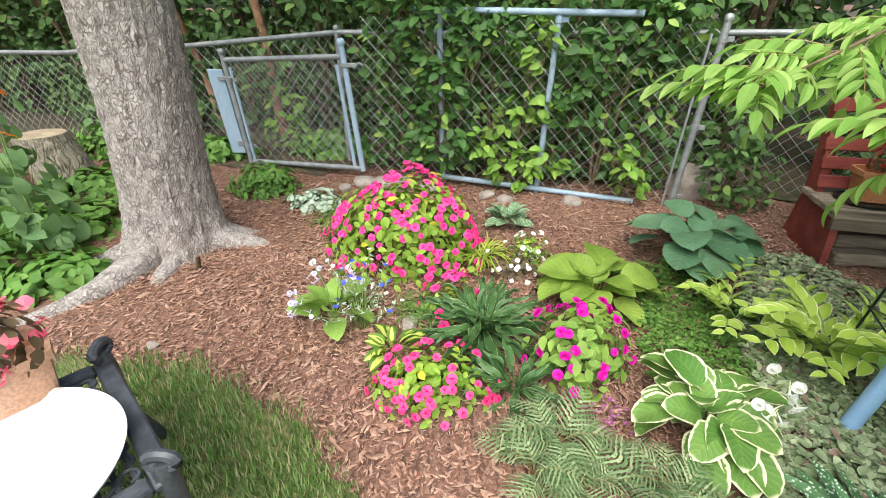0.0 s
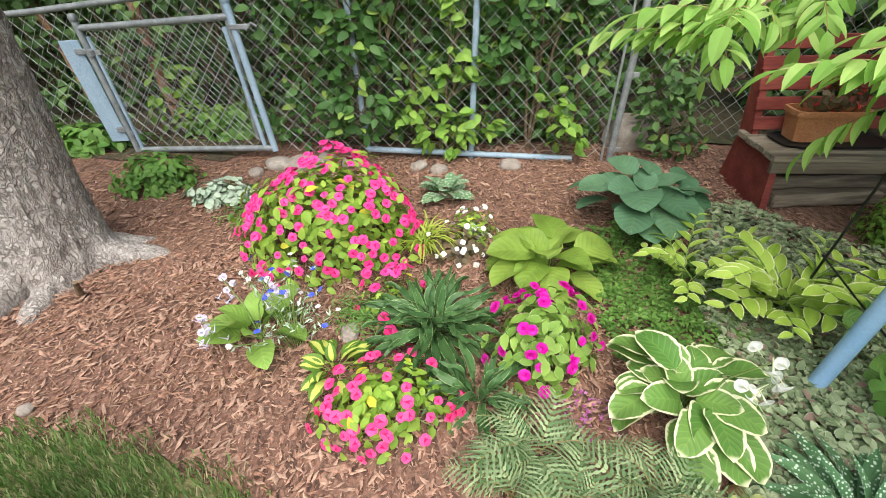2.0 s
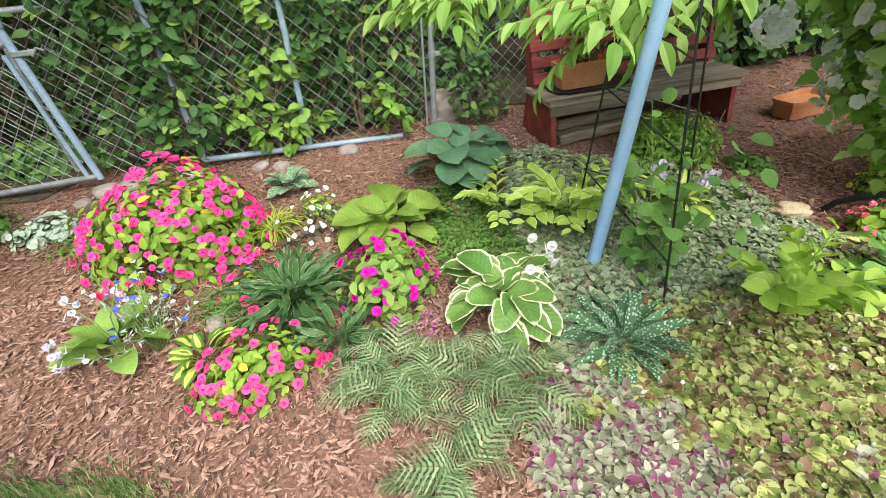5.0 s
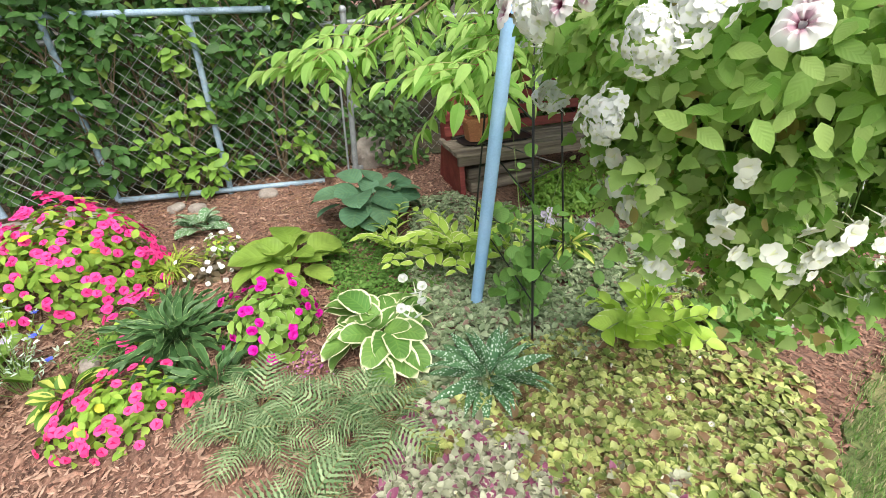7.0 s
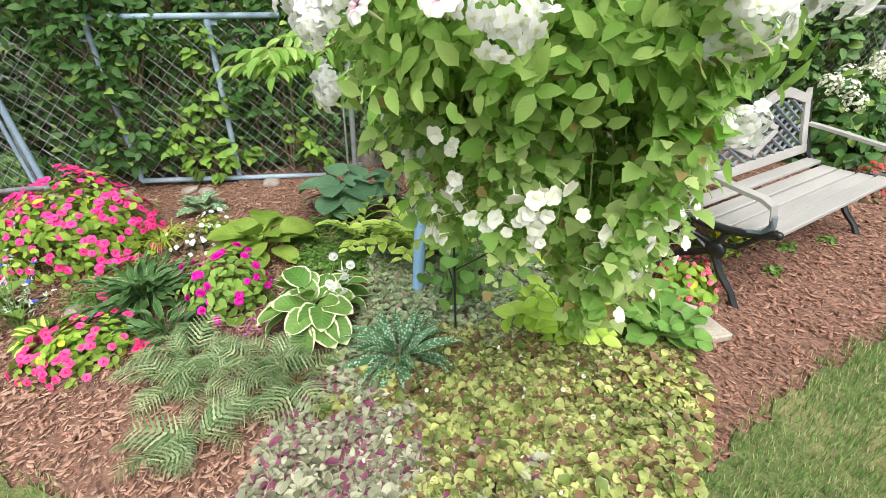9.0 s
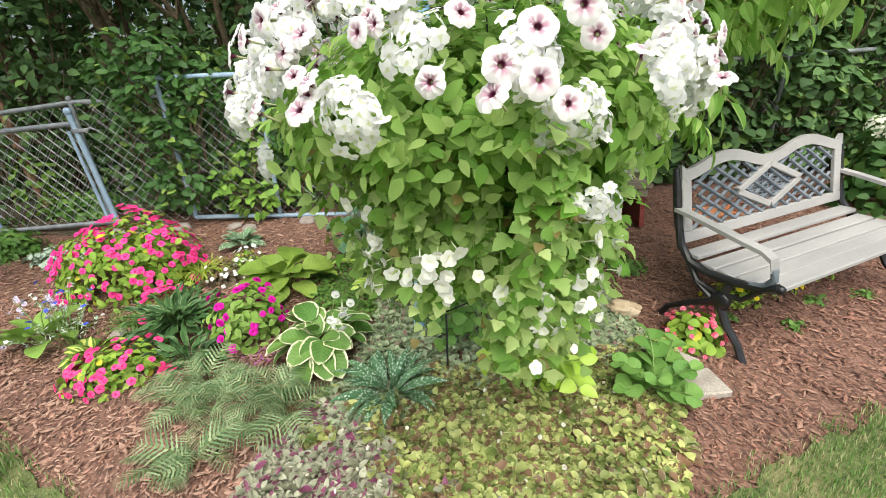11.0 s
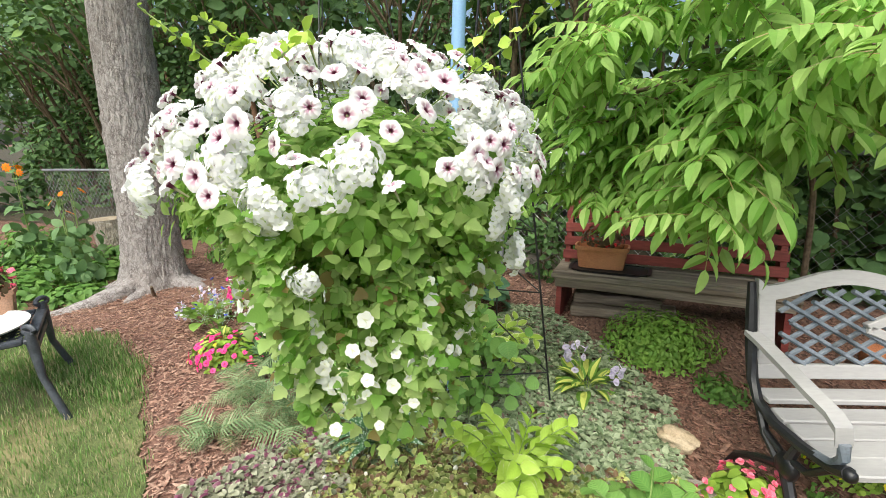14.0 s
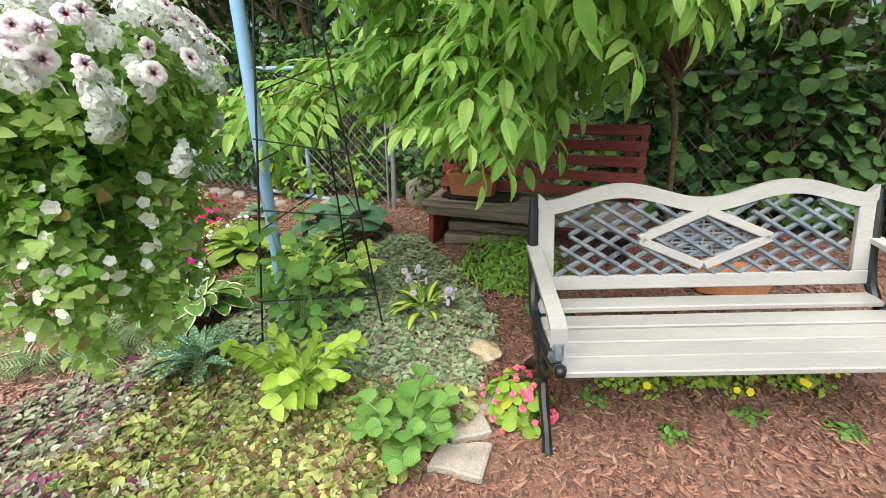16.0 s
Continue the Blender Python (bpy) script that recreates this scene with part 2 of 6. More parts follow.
def leafy(name, dark, light, rough=0.5, edge=None, edge_at=0.72, spots=None, thin=0.3, veins=0.12, heart_col=None, heart_to=0.5, odd=None, odd_share=0.06, grain=0.35):
    """A living leaf: two greens shared out leaf by leaf, veins, and where given a pale margin, spots, a middle of its own or odd yellow leaves."""
    m, nt, bs, out = base(name)
    col = blend(nt, chance(nt), dark, light)
    if odd:
        geo = nt.nodes.new("ShaderNodeNewGeometry")
        r = calc(nt, "FRACT", calc(nt, "MULTIPLY", geo.outputs["Random Per Island"], 17.3))
        col = blend(nt, calc(nt, "LESS_THAN", r, odd_share), col, odd)
    col = blend(nt, step(nt, fuzz(nt, 9.0), 0.3, 0.75), col, blend(nt, grain, col, (0.02, 0.04, 0.01)))
    uvn = nt.nodes.new("ShaderNodeUVMap")
    sep = nt.nodes.new("ShaderNodeSeparateXYZ")
    nt.links.new(uvn.outputs[0], sep.inputs[0])
    a = calc(nt, "ABSOLUTE", calc(nt, "MULTIPLY_ADD", sep.outputs[0], 2.0, -1.0))
    rib = calc(nt, "SINE", calc(nt, "MULTIPLY", calc(nt, "SUBTRACT", sep.outputs[1], calc(nt, "MULTIPLY", a, 0.28)), 46.0))
    mid = step(nt, a, 0.10, 0.0)
    if veins:
        col = blend(nt, calc(nt, "MULTIPLY", calc(nt, "MAXIMUM", step(nt, rib, 0.6, 1.0), mid), veins), col, blend(nt, 0.5, col, (0.35, 0.5, 0.12)))
    ragged = calc(nt, "ADD", a, calc(nt, "MULTIPLY_ADD", fuzz(nt, 55.0, 2.0), 0.34, -0.17))
    if heart_col:
        col = blend(nt, step(nt, ragged, heart_to, heart_to - 0.12), col, heart_col)
    if edge:
        tip = calc(nt, "MAXIMUM", ragged, calc(nt, "MULTIPLY", sep.outputs[1], 0.92))
        col = blend(nt, step(nt, tip, edge_at, edge_at + 0.09), col, edge)
    if spots:
        vo = node(nt, "ShaderNodeTexVoronoi", Scale=95.0)
        tc = nt.nodes.new("ShaderNodeTexCoord")
        nt.links.new(tc.outputs["Object"], vo.inputs["Vector"])
        col = blend(nt, step(nt, vo.outputs["Distance"], 0.42, 0.28), col, spots)
    nt.links.new(col, bs.inputs["Base Color"])
    bs.inputs["Roughness"].default_value = rough
    bs.inputs["Specular IOR Level"].default_value = 0.25
    bumped(nt, bs, rib, 0.15 if veins < 0.2 else 0.3, 0.0015)
    if thin:
        tr = nt.nodes.new("ShaderNodeBsdfTranslucent")
        nt.links.new(blend(nt, 0.22, col, (0.35, 0.6, 0.05)), tr.inputs[0])
        mx = node(nt, "ShaderNodeMixShader", Fac=thin)
        nt.links.new(bs.outputs[0], mx.inputs[1])
        nt.links.new(tr.outputs[0], mx.inputs[2])
        nt.links.new(mx.outputs[0], out.inputs[0])
    return m


def petal(name, a, b, eye=None, eye_to=0.3, eye_soft=0.15, veins=None, thin=0.25, throat=None):
    m, nt, bs, out = base(name)
    col = blend(nt, chance(nt), a, b)
    uvn = nt.nodes.new("ShaderNodeUVMap")
    sep = nt.nodes.new("ShaderNodeSeparateXYZ")
    nt.links.new(uvn.outputs[0], sep.inputs[0])
    if veins:
        ray = calc(nt, "POWER", calc(nt, "ABSOLUTE", calc(nt, "SINE", calc(nt, "MULTIPLY", sep.outputs[0], 5 * math.pi))), 6.0)
        col = blend(nt, calc(nt, "MULTIPLY", calc(nt, "SUBTRACT", 1.0, step(nt, sep.outputs[1], 0.3, 0.8)), calc(nt, "MULTIPLY_ADD", ray, -0.55, 0.75)), col, veins)
    if eye:
        col = blend(nt, calc(nt, "SUBTRACT", 1.0, step(nt, sep.outputs[1], eye_to, eye_to + eye_soft)), col, eye)
    if throat:
        col = blend(nt, calc(nt, "SUBTRACT", 1.0, step(nt, sep.outputs[1], 0.1, 0.14)), col, throat)
    nt.links.new(col, bs.inputs["Base Color"])
    bs.inputs["Roughness"].default_value = 0.6
    bs.inputs["Specular IOR Level"].default_value = 0.25
    tr = nt.nodes.new("ShaderNodeBsdfTranslucent")
    nt.links.new(col, tr.inputs[0])
    mx = node(nt, "ShaderNodeMixShader", Fac=thin)
    nt.links.new(bs.outputs[0], mx.inputs[1])
    nt.links.new(tr.outputs[0], mx.inputs[2])
    nt.links.new(mx.outputs[0], out.inputs[0])
    return m


def surface(name, a, b, scale=20.0, rough=0.7, metal=0.0, spread=(0.35, 0.65), bump=0.2, fine=120.0, stretch=None, third=None, third_at=(0.6, 0.7), by_piece=0.0, depth=0.004, grit=0.35):
    """A dull surface of two tones with fine grain, and a third tone where it is worn or stained."""
    m, nt, bs, out = base(name)
    col = blend(nt, step(nt, fuzz(nt, scale, 5.0, stretch=stretch), *spread), a, b)
    if by_piece:
        col = blend(nt, calc(nt, "MULTIPLY", chance(nt), by_piece), col, third or b)
    if third:
        col = blend(nt, step(nt, fuzz(nt, scale * 0.45, 6.0, stretch=stretch), *third_at), col, third)
    grain = fuzz(nt, fine, 4.0, stretch=stretch)
    col = blend(nt, step(nt, grain, 0.25, 0.8), col, blend(nt, grit, col, (0.0, 0.0, 0.0)))
    nt.links.new(col, bs.inputs["Base Color"])
    bs.inputs["Roughness"].default_value, bs.inputs["Metallic"].default_value = rough, metal
    bumped(nt, bs, grain, bump, depth)
    return m


def bark(name, a, b, crack, scale=26.0, flat=(1, 1, 0.55)):
    m, nt, bs, out = base(name)
    tc, mp = nt.nodes.new("ShaderNodeTexCoord"), nt.nodes.new("ShaderNodeMapping")
    mp.inputs["Scale"].default_value = flat
    nt.links.new(tc.outputs["Object"], mp.inputs[0])
    warp = node(nt, "ShaderNodeTexNoise", Scale=scale * 0.7, Detail=4.0)
    nt.links.new(mp.outputs[0], warp.inputs["Vector"])
    add = nt.nodes.new("ShaderNodeVectorMath")
    add.operation = "MULTIPLY_ADD"
    nt.links.new(warp.outputs["Color"], add.inputs[0])
    add.inputs[1].default_value = (0.07, 0.07, 0.07)
    nt.links.new(mp.outputs[0], add.inputs[2])
    vo = node(nt, "ShaderNodeTexVoronoi", Scale=scale)
    vo.feature = "DISTANCE_TO_EDGE"
    nt.links.new(add.outputs[0], vo.inputs["Vector"])
    cell = node(nt, "ShaderNodeTexVoronoi", Scale=scale)
    nt.links.new(add.outputs[0], cell.inputs["Vector"])
    sep = nt.nodes.new("ShaderNodeSeparateColor")
    nt.links.new(cell.outputs["Color"], sep.inputs[0])
    col = blend(nt, sep.outputs[0], a, b)
    col = blend(nt, step(nt, fuzz(nt, 60.0, 6.0), 0.35, 0.7), col, blend(nt, 0.45, col, (0.55, 0.53, 0.5)))
    col = blend(nt, step(nt, fuzz(nt, 2.5, 4.0), 0.5, 0.8), col, blend(nt, 0.4, col, (0.16, 0.11, 0.08)))
    gap = step(nt, vo.outputs["Distance"], 0.0, 0.2)
    col = blend(nt, gap, blend(nt, step(nt, fuzz(nt, 14.0, 3.0), 0.35, 0.65), col, blend(nt, 0.7, col, crack)), col)
    nt.links.new(col, bs.inputs["Base Color"])
    bs.inputs["Roughness"].default_value = 0.9
    bumped(nt, bs, calc(nt, "ADD", calc(nt, "MULTIPLY", gap, 0.8), calc(nt, "MULTIPLY", fuzz(nt, 90.0, 5.0), 0.6)), 0.8, 0.012)
    return m


def ground_material(name, tones, big=1.2, fine=70.0, pieces=0.4):
    m, nt, bs, out = base(name)
    col = blend(nt, step(nt, fuzz(nt, fine, 6.0), 0.3, 0.7), tones[0], tones[1])
    col = blend(nt, step(nt, fuzz(nt, big, 4.0), 0.45, 0.65), col, tones[2])
    col = blend(nt, step(nt, fuzz(nt, fine * 3, 3.0), 0.55, 0.8), col, tones[3])
    nt.links.new(col, bs.inputs["Base Color"])
    cells = node(nt, "ShaderNodeTexVoronoi", Scale=fine * 1.1, Randomness=1.0)
    tc, mp = nt.nodes.new("ShaderNodeTexCoord"), nt.nodes.new("ShaderNodeMapping")
    mp.inputs["Scale"].default_value, mp.inputs["Rotation"].default_value = (1.0, 0.45, 1.0), (0, 0, 0.7)
    nt.links.new(tc.outputs["Object"], mp.inputs[0])
    nt.links.new(mp.outputs[0], cells.inputs["Vector"])
    one = nt.nodes.new("ShaderNodeSeparateColor")
    nt.links.new(cells.outputs["Color"], one.inputs[0])
    col = blend(nt, calc(nt, "MULTIPLY", one.outputs[0], pieces), col, tones[3])
    col = blend(nt, step(nt, one.outputs[1], 0.6, 0.95), col, blend(nt, 1.5 * pieces, col, (0.02, 0.01, 0.008)))
    nt.links.new(col, bs.inputs["Base Color"])
    bs.inputs["Roughness"].default_value = 0.95
    bumped(nt, bs, calc(nt, "ADD", fuzz(nt, fine * 0.8, 6.0), one.outputs[0]), 0.8, 0.012)
    return m


MULCH = ground_material("mulch_soil", [(0.085, 0.038, 0.026), (0.2, 0.1, 0.07), (0.15, 0.075, 0.05), (0.34, 0.2, 0.15)])
TURF = ground_material("turf_soil", [(0.06, 0.09, 0.025), (0.13, 0.16, 0.05), (0.24, 0.21, 0.1), (0.2, 0.21, 0.08)], 2.2, 80.0, 0.15)
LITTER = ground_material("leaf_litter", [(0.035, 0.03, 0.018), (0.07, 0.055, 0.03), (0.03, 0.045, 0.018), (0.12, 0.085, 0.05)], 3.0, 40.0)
CHIP = surface("bark_chip", (0.11, 0.042, 0.026), (0.4, 0.2, 0.14), 45, 0.85, third=(0.54, 0.36, 0.27), third_at=(0.6, 0.75), by_piece=0.75, stretch=(1, 1, 1))
# redder mulch, its colour also darkened for the ash tree's shade
CHIP_RED_SHADED = surface("red_shaded_bark_chip", (0.08, 0.028, 0.018), (0.31, 0.135, 0.092), 45, 0.85, third=(0.47, 0.29, 0.21), third_at=(0.62, 0.77), by_piece=0.6, stretch=(1, 1, 1))
NEEDLE = surface("pine_straw", (0.2, 0.08, 0.04), (0.38, 0.2, 0.12), 20, 0.8, by_piece=0.5, third=(0.45, 0.3, 0.2))
GRASS = leafy("grass_blade", (0.1, 0.22, 0.045), (0.34, 0.49, 0.18), 0.5, veins=0, thin=0.25, odd=(0.6, 0.53, 0.32), odd_share=0.2)
BARK = bark("spruce_bark", (0.29, 0.25, 0.235), (0.46, 0.41, 0.39), (0.1, 0.08, 0.07), 44.0, (1, 1, 0.6))
BARK_OLD = bark("stump_bark", (0.27, 0.22, 0.16), (0.38, 0.32, 0.25), (0.1, 0.08, 0.06), 22.0, (1, 1, 0.3))
CUT = surface("sawn_end", (0.36, 0.28, 0.19), (0.5, 0.41, 0.29), 12, 0.85)
BARK_RED = surface("reddish_bark", (0.3, 0.15, 0.085), (0.42, 0.24, 0.15), 18, 0.85, third=(0.2, 0.13, 0.09))
TWIG = surface("twig_bark", (0.12, 0.085, 0.05), (0.22, 0.16, 0.1), 30, 0.85)
STEM = surface("green_stem", (0.16, 0.26, 0.06), (0.26, 0.36, 0.11), 20, 0.55)
STEM_RED = surface("reddish_leaf_stem", (0.3, 0.16, 0.07), (0.25, 0.3, 0.09), 12, 0.55)
ZINC = surface("galvanised_steel", (0.27, 0.29, 0.31), (0.37, 0.39, 0.41), 14, 0.5, 0.35, third=(0.3, 0.3, 0.3), third_at=(0.62, 0.75), bump=0.08)
WIRE = surface("fence_wire", (0.37, 0.38, 0.38), (0.48, 0.49, 0.49), 10, 0.55, 0.3, bump=0.05)
BLUESTEEL = surface("pale_blue_paint", (0.3, 0.42, 0.55), (0.36, 0.48, 0.61), 8, 0.55, third=(0.42, 0.47, 0.5), third_at=(0.64, 0.75), bump=0.1)
BLUEPOLE = surface("chipped_blue_paint", (0.27, 0.47, 0.73), (0.33, 0.52, 0.77), 5, 0.5, grit=0.12, third=(0.5, 0.6, 0.68), third_at=(0.66, 0.71), bump=0.15)
IRON = surface("black_iron", (0.008, 0.008, 0.009), (0.02, 0.02, 0.023), 15, 0.4, third=(0.05, 0.053, 0.06), third_at=(0.66, 0.8), bump=0.2)
LATTICE = surface("grey_black_lattice", (0.12, 0.145, 0.175), (0.2, 0.225, 0.26), 15, 0.55, third=(0.06, 0.07, 0.08), bump=0.12)
TABLEIRON = surface("table_iron", (0.045, 0.05, 0.062), (0.09, 0.1, 0.12), 12, 0.45, third=(0.16, 0.17, 0.19), third_at=(0.6, 0.8), bump=0.2)
CREAM = surface("worn_white_paint", (0.31, 0.3, 0.295), (0.38, 0.366, 0.36), 6, 0.55, grit=0.1, third=(0.3, 0.275, 0.255), third_at=(0.7, 0.8), bump=0.15, stretch=(0.25, 1, 1))
OLDWOOD = surface("weathered_board", (0.2, 0.155, 0.115), (0.36, 0.3, 0.235), 9, 0.9, third=(0.1, 0.075, 0.055), third_at=(0.6, 0.7), fine=60, stretch=(0.12, 1.4, 1.4), bump=0.5)
REDWOOD = surface("faded_red_paint", (0.19, 0.026, 0.022), (0.28, 0.055, 0.042), 7, 0.7, third=(0.32, 0.21, 0.16), third_at=(0.62, 0.72), fine=70, stretch=(0.2, 1.2, 1.2), bump=0.35)
TERRA = surface("terracotta", (0.5, 0.2, 0.09), (0.6, 0.27, 0.13), 6, 0.75, third=(0.62, 0.4, 0.28), third_at=(0.66, 0.8))
TERRA_PALE = surface("pale_terracotta", (0.62, 0.36, 0.23), (0.72, 0.46, 0.32), 6, 0.75, third=(0.74, 0.58, 0.46), third_at=(0.64, 0.8))
PLASTIC = surface("black_plastic", (0.012, 0.012, 0.013), (0.025, 0.025, 0.026), 12, 0.4, bump=0.05)
ROCK = surface("field_stone", (0.3, 0.25, 0.22), (0.45, 0.4, 0.36), 9, 0.85, third=(0.22, 0.19, 0.17), third_at=(0.58, 0.7), by_piece=0.3)
FLAG = surface("grey_flagstone", (0.32, 0.28, 0.24), (0.44, 0.39, 0.34), 10, 0.85, third=(0.33, 0.28, 0.23), third_at=(0.6, 0.72))
TAN = surface("tan_rock", (0.45, 0.34, 0.22), (0.58, 0.46, 0.32), 9, 0.9, third=(0.3, 0.22, 0.14), third_at=(0.62, 0.74))
GLAZE = surface("white_glazed_clay", (0.82, 0.78, 0.77), (0.86, 0.83, 0.82), 5, 0.3, bump=0.02, third=(0.8, 0.73, 0.71), third_at=(0.66, 0.85))

L_IMP = leafy("impatiens_leaf", (0.19, 0.35, 0.04), (0.4, 0.56, 0.09), odd=(0.6, 0.56, 0.06), odd_share=0.04)
L_IMP2 = leafy("double_impatiens_leaf", (0.17, 0.32, 0.05), (0.32, 0.48, 0.1), edge=(0.5, 0.6, 0.3), edge_at=0.9)
L_BLUE = leafy("blue_hosta_leaf", (0.09, 0.205, 0.12), (0.16, 0.29, 0.17), 0.55, thin=0.15, veins=0.2)
L_GOLD = leafy("golden_hosta_leaf", (0.19, 0.31, 0.045), (0.3, 0.42, 0.08), 0.5, thin=0.25, veins=0.3)
L_VAR = leafy("white_edged_hosta_leaf", (0.09, 0.22, 0.045), (0.19, 0.34, 0.08), 0.5, edge=(0.76, 0.75, 0.5), edge_at=0.8, thin=0.22, veins=0.35)
L_PALE = leafy("pale_hosta_leaf", (0.19, 0.35, 0.06), (0.29, 0.46, 0.1), 0.5, thin=0.25, veins=0.35)
L_LEMON = leafy("lemon_hosta_leaf", (0.1, 0.22, 0.03), (0.16, 0.3, 0.05), heart_col=(0.56, 0.6, 0.14), heart_to=0.5, thin=0.22)
L_WAVY = leafy("wavy_dark_hosta_leaf", (0.04, 0.1, 0.035), (0.08, 0.17, 0.06), 0.4, edge=(0.3, 0.42, 0.17), edge_at=0.9, thin=0.12)
L_FERN = leafy("painted_fern_leaf", (0.09, 0.17, 0.065), (0.36, 0.46, 0.25), 0.65, veins=0, thin=0.2)
L_PULM = leafy("spotted_lungwort_leaf", (0.055, 0.15, 0.065), (0.1, 0.22, 0.1), 0.55, spots=(0.5, 0.6, 0.48), thin=0.12)
L_SEAL = leafy("white_edged_seal_leaf", (0.34, 0.5, 0.07), (0.5, 0.66, 0.13), edge=(0.74, 0.76, 0.42), edge_at=0.82)
L_CHART = leafy("lime_leaf", (0.38, 0.58, 0.06), (0.52, 0.7, 0.13), edge=(0.68, 0.72, 0.42), edge_at=0.93, thin=0.3)
L_ROUND = leafy("round_green_leaf", (0.12, 0.27, 0.06), (0.22, 0.4, 0.1), thin=0.25, veins=0.3)
L_SILVER = leafy("silver_leaf", (0.42, 0.52, 0.42), (0.54, 0.62, 0.52), edge=(0.1, 0.22, 0.08), edge_at=0.86, thin=0.12)
L_BRUN = leafy("silver_veined_leaf", (0.1, 0.22, 0.1), (0.16, 0.28, 0.13), spots=(0.55, 0.62, 0.52), thin=0.12)
L_AJU_P = leafy("purple_groundcover_leaf", (0.13, 0.13, 0.08), (0.48, 0.48, 0.35), 0.4, odd=(0.22, 0.05, 0.12), odd_share=0.22, edge=(0.46, 0.42, 0.35), edge_at=0.9, thin=0.12)
L_AJU_G = leafy("lime_groundcover_leaf", (0.13, 0.19, 0.04), (0.6, 0.62, 0.22), 0.4, odd=(0.24, 0.13, 0.08), odd_share=0.3, edge=(0.74, 0.74, 0.4), edge_at=0.93, thin=0.2, grain=0.6)
L_AJU_S = leafy("grey_groundcover_leaf", (0.14, 0.2, 0.1), (0.44, 0.5, 0.32), 0.5, odd=(0.24, 0.15, 0.13), odd_share=0.1, edge=(0.45, 0.5, 0.36), edge_at=0.9, thin=0.12)
L_SMALL = leafy("small_green_leaf", (0.09, 0.2, 0.04), (0.17, 0.31, 0.07), thin=0.25)
L_WEED = leafy("weed_leaf", (0.09, 0.22, 0.04), (0.19, 0.35, 0.08), thin=0.25)
L_LIGHT = leafy("light_weed_leaf", (0.15, 0.31, 0.045), (0.3, 0.48, 0.09), thin=0.3)
L_VINE = leafy("fence_vine_leaf", (0.042, 0.115, 0.03), (0.095, 0.21, 0.057), 0.45, odd=(0.3, 0.45, 0.1), odd_share=0.08, thin=0.25)
L_WOOD = leafy("woodland_leaf", (0.043, 0.097, 0.033), (0.135, 0.25, 0.082), 0.65, thin=0.14, veins=0.1, odd=(0.2, 0.32, 0.08), odd_share=0.06)
L_FAR = leafy("far_leaf", (0.07, 0.13, 0.06), (0.13, 0.22, 0.1), 0.6, thin=0.25, veins=0)
L_ASH = leafy("ash_leaflet", (0.22, 0.45, 0.08), (0.52, 0.72, 0.23), 0.6, thin=0.52, odd=(0.66, 0.66, 0.08), odd_share=0.035)
L_BASK = leafy("basket_leaf", (0.2, 0.43, 0.065), (0.7, 0.84, 0.35), 0.5, thin=0.6, odd=(0.42, 0.3, 0.13), odd_share=0.035)
L_BASK2 = leafy("petunia_leaf", (0.19, 0.4, 0.06), (0.52, 0.7, 0.22), 0.55, thin=0.48)
L_BEGO = leafy("bronze_begonia_leaf", (0.1, 0.07, 0.05), (0.2, 0.13, 0.08), 0.35, thin=0.1)
L_TITH = leafy("sunflower_leaf", (0.13, 0.25, 0.1), (0.24, 0.38, 0.17), 0.6, thin=0.25)
L_HAK = leafy("golden_grass_blade", (0.36, 0.48, 0.05), (0.52, 0.6, 0.12), veins=0)

P_PINK = petal("pink_petal", (0.84, 0.03, 0.22), (0.88, 0.1, 0.38), eye=(0.55, 0.0, 0.12), eye_to=0.1)
P_CORAL = petal("coral_pink_petal", (0.84, 0.035, 0.2), (0.88, 0.11, 0.33), eye=(0.6, 0.0, 0.1), eye_to=0.1)
P_MAG = petal("magenta_petal", (0.62, 0.0, 0.33), (0.76, 0.03, 0.46))
P_WHITE = petal("white_petal", (0.86, 0.86, 0.86), (0.89, 0.89, 0.88), eye=(0.7, 0.75, 0.5), eye_to=0.06, thin=0.45)
P_PET = petal("petunia_petal", (0.84, 0.8, 0.81), (0.86, 0.85, 0.84), eye=(0.12, 0.02, 0.05), eye_to=0.16, eye_soft=0.15, veins=(0.36, 0.09, 0.2), throat=(0.5, 0.5, 0.3), thin=0.35)
P_CREAM = petal("cream_petal", (0.84, 0.84, 0.74), (0.86, 0.86, 0.82), eye=(0.78, 0.8, 0.5), eye_to=0.04)
P_FALLEN = petal("withered_petal", (0.78, 0.74, 0.6), (0.86, 0.84, 0.76), eye=(0.6, 0.58, 0.3), eye_to=0.2)
P_FADE = petal("withered_petal", (0.35, 0.06, 0.3), (0.5, 0.2, 0.42))
P_BLUE = petal("blue_petal", (0.06, 0.1, 0.62), (0.16, 0.2, 0.72))
P_LILAC = petal("lilac_petal", (0.6, 0.52, 0.72), (0.72, 0.66, 0.78))
P_YELL = petal("yellow_petal", (0.85, 0.68, 0.02), (0.88, 0.76, 0.05))
P_ORAN = petal("orange_petal", (0.88, 0.2, 0.01), (0.9, 0.3, 0.02), eye=(0.6, 0.3, 0.02), eye_to=0.15)
P_RED = petal("red_petal", (0.7, 0.03, 0.03), (0.8, 0.08, 0.08))
P_BEG = petal("begonia_petal", (0.84, 0.1, 0.2), (0.88, 0.32, 0.4))
P_HYD = petal("hydrangea_petal", (0.78, 0.8, 0.62), (0.84, 0.84, 0.76))

